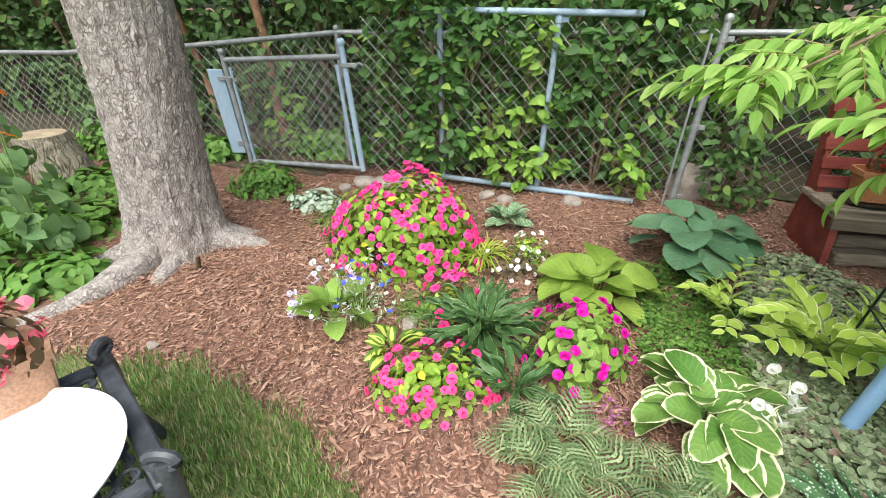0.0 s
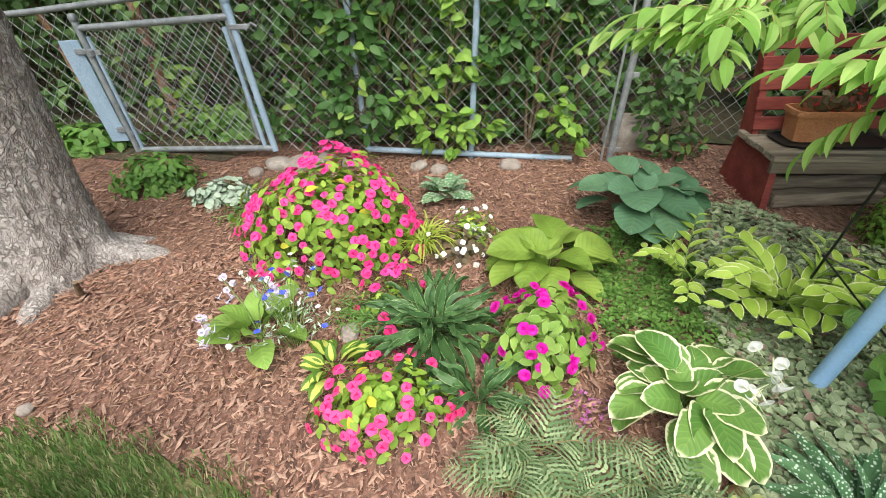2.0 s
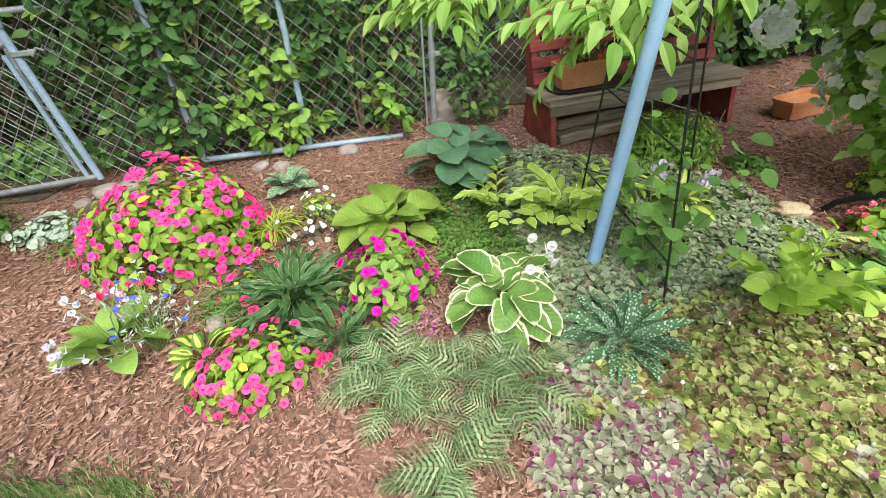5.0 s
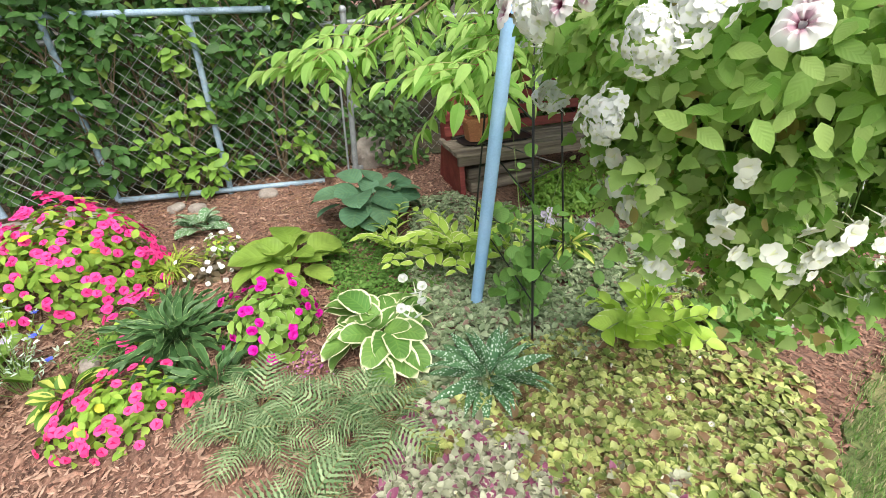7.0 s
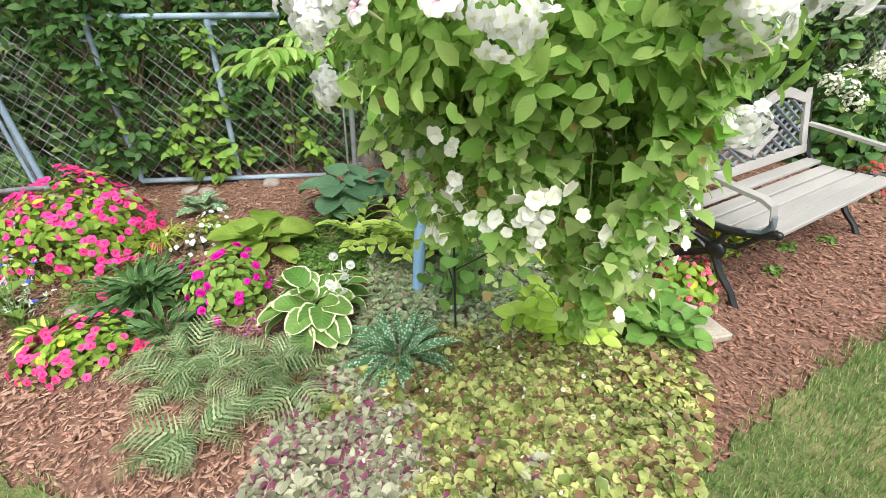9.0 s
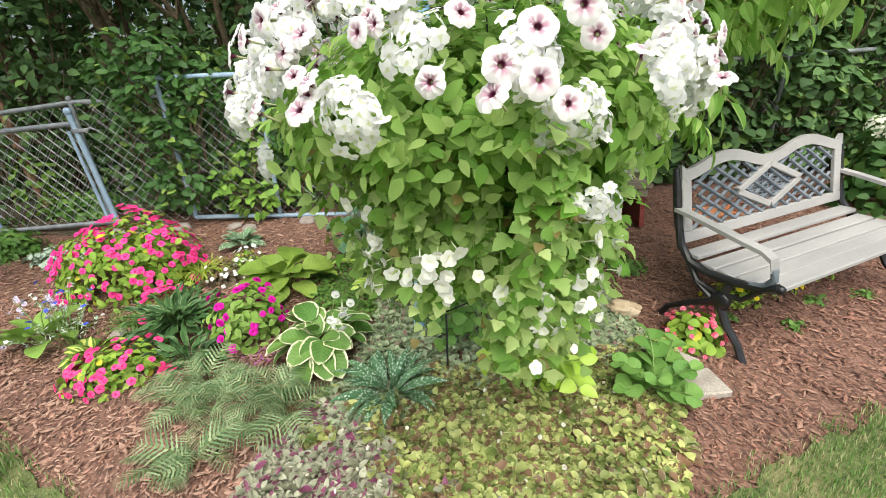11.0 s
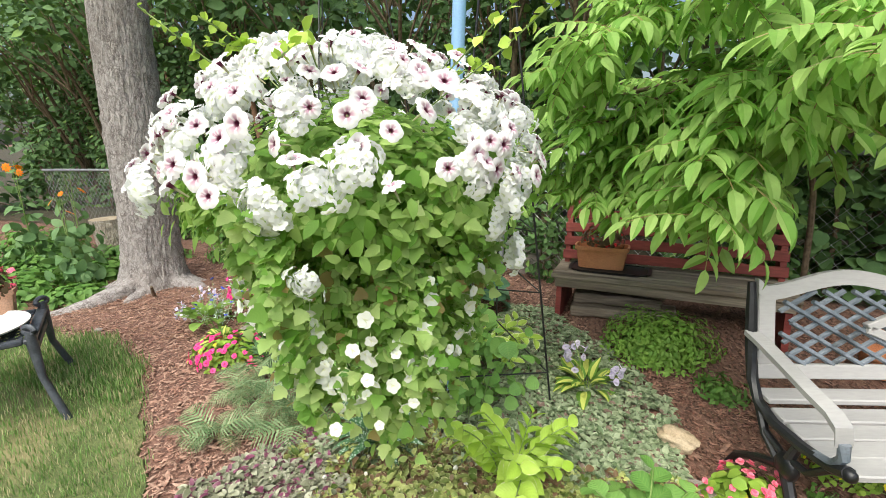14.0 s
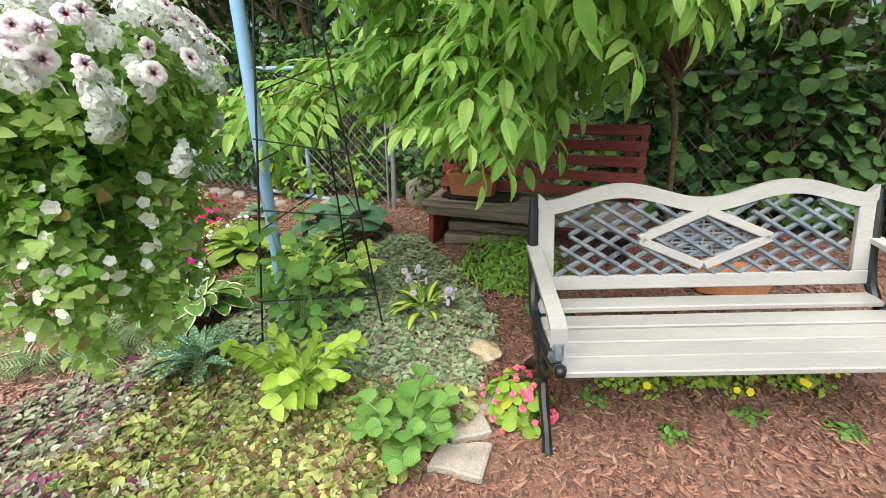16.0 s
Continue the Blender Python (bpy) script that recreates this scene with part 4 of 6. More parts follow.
def band(x0, x1, top, bottom, thick=0.026, n=40):
    v, f = [], []
    for i in range(n + 1):
        x = x0 + (x1 - x0) * i / n
        for z, y_ in ((bottom(x), -thick / 2), (bottom(x), thick / 2), (top(x), thick / 2), (top(x), -thick / 2)):
            v.append((x, y_, z))
    for i in range(n):
        for j in range(4):
            f.append((4 * i + j, 4 * i + (j + 1) % 4, 4 * i + 4 + (j + 1) % 4, 4 * i + 4 + j))
    f += [(3, 2, 1, 0), tuple(4 * n + j for j in range(4))]
    return Shape(v, f)


part("top_rail", mesh("top_rail", in_back(band(-0.62, 0.62, crest, lambda x: crest(x) - 0.062)), CREAM, False), white)
part("bottom_rail", mesh("bottom_rail", in_back(box(1.24, 0.026, 0.062, 0.004, (0, 0, 0.0))), CREAM, False), white)
for sx in (-0.588, 0.588):
    part("back_stile", mesh("back_stile", in_back(box(0.06, 0.024, 0.325, 0.004, (sx, 0, 0.192))), CREAM, False), white)
bars = []
zlo, zhi = 0.031, 0.385
for d in (-1, 1):
    for i in range(-9, 10):
        x0 = i * 0.1
        pts = []
        for t in np.linspace(0, 1, 9):
            zz = zlo + (zhi - zlo) * t
            xx = x0 + d * (t - 0.5) * 0.5
            if abs(xx) < 0.56 and zz < crest(xx) - 0.055:
                pts.append((xx, 0.004 * d, zz))
        if len(pts) > 1:
            bars.append(tube([pts[0], pts[-1]], 0.0105, 5))
part("lattice", mesh("lattice", in_back(joined(bars)), LATTICE, False), white, "dark grey crossed metal lattice")
for qa, qb in (((-0.245, 0.186), (0, 0.306)), ((0, 0.306), (0.245, 0.186)), ((0.245, 0.186), (0, 0.066)), ((0, 0.066), (-0.245, 0.186))):
    ln = math.dist(qa, qb)
    ang = math.degrees(math.atan2(qb[1] - qa[1], qb[0] - qa[0]))
    part("diamond_bar", mesh("diamond_bar", in_back(box(ln - 0.01, 0.03, 0.036, 0.003).moved(pose((qa[0] + qb[0]) / 2, -0.008, (qa[1] + qb[1]) / 2, 0, -ang, 0))), CREAM, False), white, "cream painted diamond strip")
fret = []
for i in range(-4, 5):
    w = 0.2 * (1 - abs(i) / 5.2)
    fret.append(box(2 * w, 0.012, 0.007, 0, (0, 0.006, 0.186 + i * 0.019)))
    fret.append(box(0.008, 0.012, 0.17 * (1 - abs(i) / 5.2), 0, (i * 0.038, 0.008, 0.186)))
part("fretwork", mesh("fretwork", in_back(joined(fret)), LATTICE, False), white, "small dark fretwork inside the diamond")

# ---- cast iron side table with bowl and pot ----
TB = pose(-0.89, 0.41, gz(0, 0.4), 0, 0, -38)
table = thing("side_table", (0, 0, 0), "dark cast iron garden table with scrolled corners", "table")
table.matrix_world = TB
part("top_frame", mesh("top_frame", joined([box(0.56, 0.05, 0.025, 0.006, (0, s_ * 0.255, 0.45)) for s_ in (-1, 1)] + [box(0.05, 0.46, 0.025, 0.006, (s_ * 0.255, 0, 0.45)) for s_ in (-1, 1)]), TABLEIRON), table)
scroll = [box(0.46, 0.012, 0.012, 0.002, (0, -0.21 + 0.035 * i, 0.448)) for i in range(13)]
for i in range(9):
    for j in range(9):
        c = np.array([(0.021 * math.cos(a), 0.021 * math.sin(a), 0) for a in np.linspace(0, 5.2, 9)]) + [-0.2 + 0.05 * i, -0.2 + 0.05 * j, 0.452]
        scroll.append(tube(c, 0.0055, 5))
part("scroll_grille", mesh("scroll_grille", joined(scroll), TABLEIRON), table)
for sx in (-1, 1):
    for sy in (-1, 1):
        a = np.array([sx, sy]) * 0.262
        leg = tube([(a[0], a[1], 0.5), (a[0], a[1], 0.44), (a[0] * 1.02, a[1] * 1.02, 0.25), (a[0] * 1.28, a[1] * 1.28, 0.0)], [0.02, 0.026, 0.017, 0.02], 10)
        part("leg", mesh("leg", leg, TABLEIRON), table)
        knob = tube([(a[0] * (1 + 0.09 * math.cos(t)), a[1] * (1 + 0.09 * math.cos(t)), 0.505 + 0.02 * math.sin(t)) for t in np.linspace(-1.4, 4.2, 12)], 0.014, 8)
        part("corner_scroll", mesh("corner_scroll", knob, TABLEIRON), table)
    part("apron", mesh("apron", box(0.5, 0.014, 0.035, 0.003, (0, sx * 0.262, 0.38)), TABLEIRON), table)
bowl = thing("shallow_bowl", (-0.87, 0.37, gz(0, 0.4) + 0.464), "wide shallow white glazed bowl on the iron table", "bowl")
part("bowl_body", mesh("bowl_body", lathe([(0.14, 0.0), (0.2, 0.01), (0.245, 0.03), (0.262, 0.036), (0.265, 0.044), (0.252, 0.044), (0.235, 0.03), (0.15, 0.022), (0.02, 0.021)], 56), GLAZE), bowl)
fp = thing("flower_pot", (-1.06, 0.57, gz(0, 0.4) + 0.464), "pale terracotta trough with bronze leaved pink begonias", "flower pot")
part("pot_body", mesh("pot_body", trough(0.3, 0.17, 0.16).moved(pose(0, 0, 0, 0, 0, 52)), TERRA_PALE), fp)

# ---- leaning pole, trellis ----
P0, P1 = np.array((1.45, 1.12, 0.03)), np.array((1.63, 0.955, 2.45))
pole = thing("blue_pole", tuple(P0), "leaning pale blue painted steel pole with chipped paint", "pole")
part("pole_tube", mesh("pole_tube", tube([(P1 - P0) * t for t in np.linspace(0, 1, 24)], 0.028, 18), BLUEPOLE), pole)
BK = np.array((1.51, 0.14, 1.3))
arm_pts = [(P1 - P0) + (BK + [0, 0, 1.19] - P1) * t for t in np.linspace(0, 1, 6)]
part("hanging_arm", mesh("hanging_arm", tube(arm_pts, 0.012, 8), BLUEPOLE), pole)
TR = np.array((1.65, 1.12, 0.0))
trellis = thing("plant_trellis", (TR[0], TR[1], gz(*TR[:2])), "thin black metal obelisk trellis in the bed", "trellis")
feet = [(-0.12, -0.35), (0.01, 0.4), (0.36, 0.02)]
tops = [(0.0, -0.02), (0.06, 0.17), (0.14, 0.05)]
for a, b in zip(feet, tops):
    part("upright", mesh("upright", pipe((*a, -0.02), (*b, 1.95), 0.005, 8), IRON), trellis)
for h in (0.2, 0.62, 0.92, 1.2, 1.5):
    c = [np.array(a) + (np.array(b) - np.array(a)) * h / 1.95 for a, b in zip(feet, tops)]
    for i in range(3):
        a, b = c[i], c[(i + 1) % 3]
        part("crossbar", mesh("crossbar", pipe((*a, h + 0.1 * (i % 2)), (*b, h + 0.1 * ((i + 1) % 2)), 0.0035, 6), IRON), trellis)

# ---- plants: tools ----


def dome_points(n, rx, ry, h, shell=0.75, low=0.0):
    """Points and outward normals in the shell of half an ellipsoid."""
    d = rng.normal(size=(n, 3))
    d[:, 2] = np.abs(d[:, 2]) + low
    d = unit(d)
    k = rng.uniform(shell, 1.0, n)[:, None]
    lump = 1 + 0.12 * np.sin(5 * d[:, :1] + 2 * rx * 40) * np.sin(4 * d[:, 1:2] + 1)
    return d * k * lump * [rx, ry, h], unit(d / [rx, ry, h])


def leaf_dirs(normals, droop=0.2, wild=0.5):
    n = len(normals)
    side = unit(np.cross(normals, rng.normal(size=(n, 3))))
    ahead = side + 0.5 * normals * [1, 1, 0.3] - [0, 0, droop]
    up = normals + [0, 0, 0.6] + wild * 0.5 * rng.normal(size=(n, 3))
    return frames(ahead, up)


def stems(parent, ends, mat=STEM, r=0.003, name="stem", base_r=0.03):
    shapes = []
    for e in ends:
        e = np.asarray(e, float)
        b = e * [0.15, 0.15, 0]
        shapes.append(tube([b, b + (e - b) * [0.35, 0.35, 0.55], e], [r, r * 0.85, r * 0.5], 4, False))
    part(name, mesh(name, joined(shapes), mat), parent)


def bushy(name, at, rx, ry, h, leaf, mat, n, label, category, size=(0.75, 1.25), shell=0.55, low=0.0, droop=0.2, stem=STEM, group=""):
    t = thing(name, (at[0], at[1], gz(*at)), label, category, group)
    p, nm = dome_points(n, rx, ry, h, shell, low)
    p[:, 2] = np.maximum(p[:, 2], 0.012)
    part("foliage", scattered("foliage", leaf, leaf_dirs(nm, droop), p, rng.uniform(*size, n), mat), t)
    stems(t, p[rng.choice(n, min(n, 26), replace=False)], stem)
    return t


def bloom(t, shape, mats, n, rx, ry, h, name="flower", size=(0.8, 1.15), low=0.1, out=1.03, label="", clump=0.0, tilt=(0, -0.35, 0.25)):
    """Single flowers over a dome, each an object on a shared mesh, turned towards the light."""
    me = [mesh(name, s, mats) for s in (shape if isinstance(shape, list) else [shape])]
    p, nm = dome_points(n, rx * out, ry * out, h * out, 0.93, low)
    rot = facing(nm + np.array(tilt) + 0.25 * rng.normal(size=(n, 3)))
    for i in range(n):
        s = rng.uniform(*size)
        m = Matrix(np.vstack([np.hstack([rot[i] * s, p[i][:, None]]), [0, 0, 0, 1]]).tolist())
        part(name, me[i % len(me)], t, label if i == 0 else "", m)


def rosette(name, at, label, leaves, mat, tiers, category="plant", spin=0.0, jitter=20, group=""):
    """A clump whose large leaves are objects of their own. tiers: count, leaf shapes, scale."""
    t = thing(name, (at[0], at[1], gz(*at)), label, category, group)
    for count, shapes, scale, off in tiers:
        me = [mesh("leaf", s, mat) for s in shapes]
        for i in range(count):
            a = spin + off + 360 * i / count + rng.uniform(-jitter, jitter)
            k = scale * rng.uniform(0.85, 1.12)
            part("leaf", me[i % len(me)], t, "", pose(0, 0, 0, rng.uniform(-14, 14), rng.uniform(-24, 24), a) @ Matrix.Diagonal((k, k, k * rng.uniform(0.9, 1.1), 1)))
    return t


def hosta(name, at, r, label, mat, length, width, outline=heart, n=(7, 9, 10), rise=78, wave=0.0, cup=0.2, spin=0.0, nv=8, nu=6):
    def kind(stalk, up, out, end, seed):
        return blade(length, width, outline, nv, nu, cup, 0, wave, stalk, up, end, seed, out)
    inner = [kind(r * 0.8, rise + 8, 46, 8, 0), kind(r * 0.65, rise + 6, 36, -4, 2)]
    mid = [kind(r * 0.95, rise - 8, 22, -20, 1), kind(r * 0.8, rise - 12, 16, -26, 3)]
    outer = [kind(r * 1.0, rise - 30, 0, -36, 4), kind(r * 0.9, rise - 36, -6, -38, 5)]
    if r < 0.12:
        inner = [kind(r, rise, 68, 22, 0), kind(r, rise, 58, 8, 2)]
        mid = [kind(r, rise - 12, 48, -6, 1), kind(r, rise - 16, 40, -16, 3)]
        outer = [kind(r, rise - 30, 28, -26, 4), kind(r, rise - 36, 20, -30, 5)]
    return rosette(name, at, label, None, mat, [(n[0], inner, 0.85, 0), (n[1], mid, 1.0, 20), (n[2], outer, 1.0, 8)], "hosta", spin)


def stalk_flowers(t, at, height, n, mat, lean=(0, 0), size=0.05, label=""):
    """A hosta's flower stalk with hanging trumpets."""
    top = np.array([at[0] + lean[0], at[1] + lean[1], height])
    part("flower_stalk", mesh("flower_stalk", tube([(at[0], at[1], 0), (at[0] + lean[0] * 0.3, at[1] + lean[1] * 0.3, height * 0.6), tuple(top)], [0.004, 0.003, 0.002], 5), STEM), t)
    tr = mesh("bell", trumpet(size * 0.45, size, 12), mat)
    for i in range(n):
        a = rng.uniform(0, 360)
        part("bell", tr, t, label if i == 0 else "", Matrix.Translation((*(top[:2] + 0.02 * rng.normal(size=2)), top[2] - 0.012 * i)) @ pose(0, 0, 0, 0, rng.uniform(95, 150), a) @ Matrix.Translation((0, 0, size)))


# ---- pink impatiens and other flowers ----
SMALLLEAF = blade(0.055, 0.03, ovate, 4, 2, 0.25, 0.35)
TINY = blade(0.03, 0.02, ovate, 3, 2, 0.25, 0.3)
PINKF = flower(0.025, 5, 1.25, 12)
b = bushy("impatiens_bush", (-0.31, 2.22), 0.47, 0.42, 0.47, SMALLLEAF, L_IMP, 1500, "large mound of pink impatiens in full bloom", "flowers", shell=0.6)
bloom(b, PINKF, P_PINK, 300, 0.47, 0.42, 0.47, size=(0.62, 0.98))
b = bushy("impatiens_bush", (-0.02, 1.2), 0.25, 0.2, 0.15, blade(0.042, 0.024, ovate, 4, 2, 0.25, 0.35), L_IMP, 480, "low patch of coral pink impatiens by the mulch path", "flowers", shell=0.3)
bloom(b, PINKF, P_CORAL, 66, 0.27, 0.22, 0.15, size=(0.62, 0.9))
b = bushy("impatiens_bush", (0.0, 1.72), 0.16, 0.2, 0.12, TINY, L_IMP, 220, "straggling red pink impatiens between taller plants", "flowers", shell=0.3)
bloom(b, PINKF, P_PINK, 18, 0.17, 0.22, 0.14)
b = bushy("double_impatiens", (0.56, 1.36), 0.22, 0.2, 0.3, SMALLLEAF, L_IMP2, 420, "bushy plant with double magenta rose like flowers", "flowers", shell=0.45)
bloom(b, flower(0.027, 6, 1.2, 20, True, 3), P_MAG, 36, 0.22, 0.2, 0.3, size=(0.62, 0.92))
x, y = rng.normal(0.66, 0.05, 60), rng.normal(1.1, 0.04, 60)
solid("fallen_petals", scattered("fallen_petals", blade(0.022, 0.018, disc, 2, 2, 0.3, 0.2), facing(np.tile([0, 0, 1.0], (60, 1)) + 0.3 * rng.normal(size=(60, 3))), np.stack([x, y, ground_z(x, y) + 0.022], -1), rng.uniform(0.4, 0.8, 60), P_FADE), "withered purple petals fallen on the mulch", "petals", kind="stuff")
b = bushy("white_begonia", (0.3, 2.06), 0.17, 0.13, 0.14, SMALLLEAF, L_BEGO, 160, "small white begonia with bronze leaves", "flowers", shell=0.3)
bloom(b, flower(0.015, 4, 1.2, 10), P_WHITE, 30, 0.19, 0.15, 0.16)
b = bushy("white_impatiens", (0.4, 2.2), 0.14, 0.12, 0.16, TINY, L_IMP, 200, "small patch of white impatiens", "flowers")
bloom(b, flower(0.016, 5, 1.2, 10), P_WHITE, 16, 0.15, 0.13, 0.17)
t = thing("golden_grass", (0.14, 2.1, gz(0, 2.1)), "tuft of bright golden yellow ornamental grass", "grass")
gr = [blade(0.26, 0.009, strap, 6, 1, 0, 0, 0, 0, 75, -40), blade(0.3, 0.008, strap, 6, 1, 0, 0, 0, 0, 65, -55)]
a = rng.uniform(0, 2 * math.pi, 110)
part("blades", scattered("blades", gr[0], frames(np.stack([np.cos(a), np.sin(a), 0 * a], -1), np.tile([0, 0, 1.0], (110, 1))), 0.025 * rng.normal(size=(110, 3)) * [1, 1, 0], rng.uniform(0.6, 1.1, 110), L_HAK), t)

# ---- hostas ----
hosta("blue_hosta", (1.31, 2.22), 0.3, "large hosta with broad blue green leaves", L_BLUE, 0.18, 0.175, heart, (8, 11, 13), 72, 0.012, cup=0.12, spin=10)
hosta("golden_hosta", (0.71, 1.82), 0.19, "yellow green hosta with ribbed leaves and nibbled edges", L_GOLD, 0.195, 0.155, heart, (6, 9, 11), 74, 0.03, spin=40)
v = hosta("white_edged_hosta", (0.95, 1.08), 0.19, "green hosta with creamy white leaf margins and white flower", L_VAR, 0.155, 0.116, heart, (9, 13, 15), 78, 0.03, spin=5)
stalk_flowers(v, (0.05, -0.02), 0.36, 10, P_WHITE, (0.06, -0.1), 0.045, "white drooping hosta flowers")
v = hosta("pale_hosta", (-0.54, 1.56), 0.1, "light green hosta with withered lilac flower stalks", L_PALE, 0.15, 0.105, heart, (4, 5, 6), 66, 0.015)
for dx, dy, hh in ((-0.1, 0.06, 0.28), (-0.14, -0.1, 0.2), (0.1, 0.02, 0.3), (-0.2, -0.02, 0.16)):
    stalk_flowers(v, (0, 0), hh, 9, P_LILAC, (dx, dy), 0.032, "faded lilac flowers")
hosta("lemon_hosta", (-0.22, 1.36), 0.07, "small hosta with lemon yellow leaf centres", L_LEMON, 0.1, 0.06, ovate, (4, 6, 7), 66, 0.02)
v = hosta("striped_hosta", (2.19, 1.33), 0.08, "small yellow green striped hosta with lilac flowers", L_LEMON, 0.16, 0.065, ovate, (7, 10, 12), 64, 0.02)
stalk_flowers(v, (-0.03, 0.05), 0.25, 12, P_LILAC, (-0.05, 0.04), 0.045, "pale lilac flowers")
stalk_flowers(v, (0.05, 0.0), 0.2, 8, P_LILAC, (0.08, -0.03), 0.045)
hosta("wavy_hosta", (0.16, 1.5), 0.08, "dense clump of narrow dark leaves with wavy pale edges", L_WAVY, 0.24, 0.034, lance, (24, 32, 36), 78, 0.45, 0.3, nv=10, nu=2)
hosta("wavy_hosta", (0.3, 1.18), 0.06, "trailing narrow dark leaves with wavy pale edges", L_WAVY, 0.17, 0.028, lance, (8, 12, 14), 66, 0.45, 0.3, nv=9, nu=2)
hosta("spotted_lungwort", (1.255, 0.69), 0.05, "dark green lungwort with silver spotted leaves", L_PULM, 0.24, 0.046, lance, (10, 14, 16), 72, 0.02, 0.25, nv=8, nu=4)
hosta("silver_brunnera", (0.3, 2.62), 0.08, "silvery white veined leaves in a small clump", L_BRUN, 0.13, 0.085, heart, (4, 6, 7), 62, 0.02)
bushy("dead_nettle", (-1.06, 2.78), 0.24, 0.16, 0.13, blade(0.05, 0.04, heart, 4, 2, 0.2, 0.3), L_SILVER, 260, "low silver leaved dead nettle", "plant", shell=0.2)
bushy("leafy_shrub", (-1.55, 3.02), 0.26, 0.22, 0.24, SMALLLEAF, L_WEED, 520, "small dark green leafy shrub near the gate", "shrub")
bushy("ground_ivy", (-0.85, 2.6), 0.2, 0.2, 0.07, TINY, L_SMALL, 260, "low green weed spreading on pine straw", "plant", shell=0.2)
bushy("moss_phlox", (-0.12, 1.66), 0.2, 0.16, 0.11, blade(0.035, 0.006, lance, 2, 1, 0, 0.2), L_SMALL, 900, "fine needle leaved green cushion plant", "plant", shell=0.2)
lob = thing("blue_lobelia", (-0.4, 1.52, gz(0, 1.5)), "sprawling grey stemmed plant with small blue flowers", "flowers")
ends = [np.array((rng.uniform(-0.2, 0.2), rng.uniform(-0.15, 0.2), rng.uniform(0.15, 0.36))) for _ in range(26)]
for e in ends:
    stems(lob, [e], STEM, 0.002)
p = np.array([e * rng.uniform(0.4, 1.0) for e in ends for _ in range(9)])
part("foliage", scattered("foliage", blade(0.03, 0.008, lance, 2, 1, 0, 0.3), facing(rng.normal(size=(len(p), 3))), p, 1.0, L_SILVER), lob)
bl, wl = mesh("flower", flower(0.014, 5, 1.0, 10), P_BLUE), mesh("flower", flower(0.011, 5, 1.0, 10), P_WHITE)
for i, e in enumerate(ends):
    part("flower", bl if i % 2 else wl, lob, "", Matrix.Translation(e) @ pose(0, 0, 0, rng.uniform(-10, 60), 0, rng.uniform(0, 360)))

# ---- ferns ----


def frond(length, seed):
    out = []
    slope, y_, z_ = 62.0, 0.0, 0.0
    n = 13
    pin = []
    leaflet = blade(1.0, 0.16, lambda v: (1 - 0.7 * v) * (0.1 + 0.9 * abs(math.sin(4 * math.pi * v + 0.5))) + 0.02, 16, 2, 0.1, 0.6)
    for i in range(n + 1):
        t = i / n
        slope = 80 - 92 * t ** 1.1
        y_, z_ = y_ + length / n * math.cos(radians(slope)), z_ + length / n * math.sin(radians(slope))
        pin.append((0, y_, z_))
        if t > 0.2:
            reach = length * 0.36 * math.sin(math.pi * (0.12 + 0.88 * (1 - t))) ** 0.9
            for side in (-1, 1):
                m = pose(0, y_, z_, slope * 0.6, side * 12, -side * (66 - 18 * t))
                out.append(leaflet.moved(m @ Matrix.Scale(reach, 4)))
    out.append(tube([(0, 0, 0)] + pin, 0.0016, 3, False).painted(1))
    return joined(out)


FROND = [mesh("frond", frond(L_, i), [L_FERN, STEM_RED]) for i, L_ in enumerate((0.24, 0.2, 0.28))]
for fx, fy, n, k in ((0.43, 0.97, 12, 0.9), (0.35, 0.85, 10, 0.85), (0.49, 0.82, 9, 0.8), (0.74, 0.8, 12, 0.95), (0.83, 0.68, 10, 0.85), (0.69, 0.65, 9, 0.8), (0.5, 0.52, 10, 0.8), (0.4, 0.47, 8, 0.7)):
    t = thing("painted_fern", (fx, fy, gz(fx, fy)), "grey green painted fern with lacy arching fronds", "fern", "ferns along the path")
    for i in range(n + 3):
        part("frond", FROND[i % 3], t, "", pose(0, 0, 0, rng.uniform(-22, 16), rng.uniform(-34, 34), 360 * i / (n + 3) + rng.uniform(-22, 22)) @ Matrix.Scale(k * rng.uniform(0.7, 1.1), 4))

# ---- arching stems with paired leaves ----


def leafy_stem(length, leaf, rise, fall, n, tilt=20):
    """An arching stem, its leaf and the poses of the leaves along it."""
    places, pts = [], [(0, 0, 0)]
    y_ = z_ = 0.0
    for i in range(n):
        t = (i + 1) / n
        sl = radians(rise + (fall - rise) * t ** 1.3)
        y_, z_ = y_ + length / n * math.cos(sl), z_ + length / n * math.sin(sl)
        pts.append((0, y_, z_))
        if t > 0.22:
            side = 1 if i % 2 else -1
            k = 0.75 + 0.4 * math.sin(math.pi * t)
            places.append(pose(0, y_, z_, math.degrees(sl) * 0.55, side * -tilt, side * -52) @ Matrix.Scale(k, 4))
    return tube(pts, 0.0028, 4, False), leaf, places


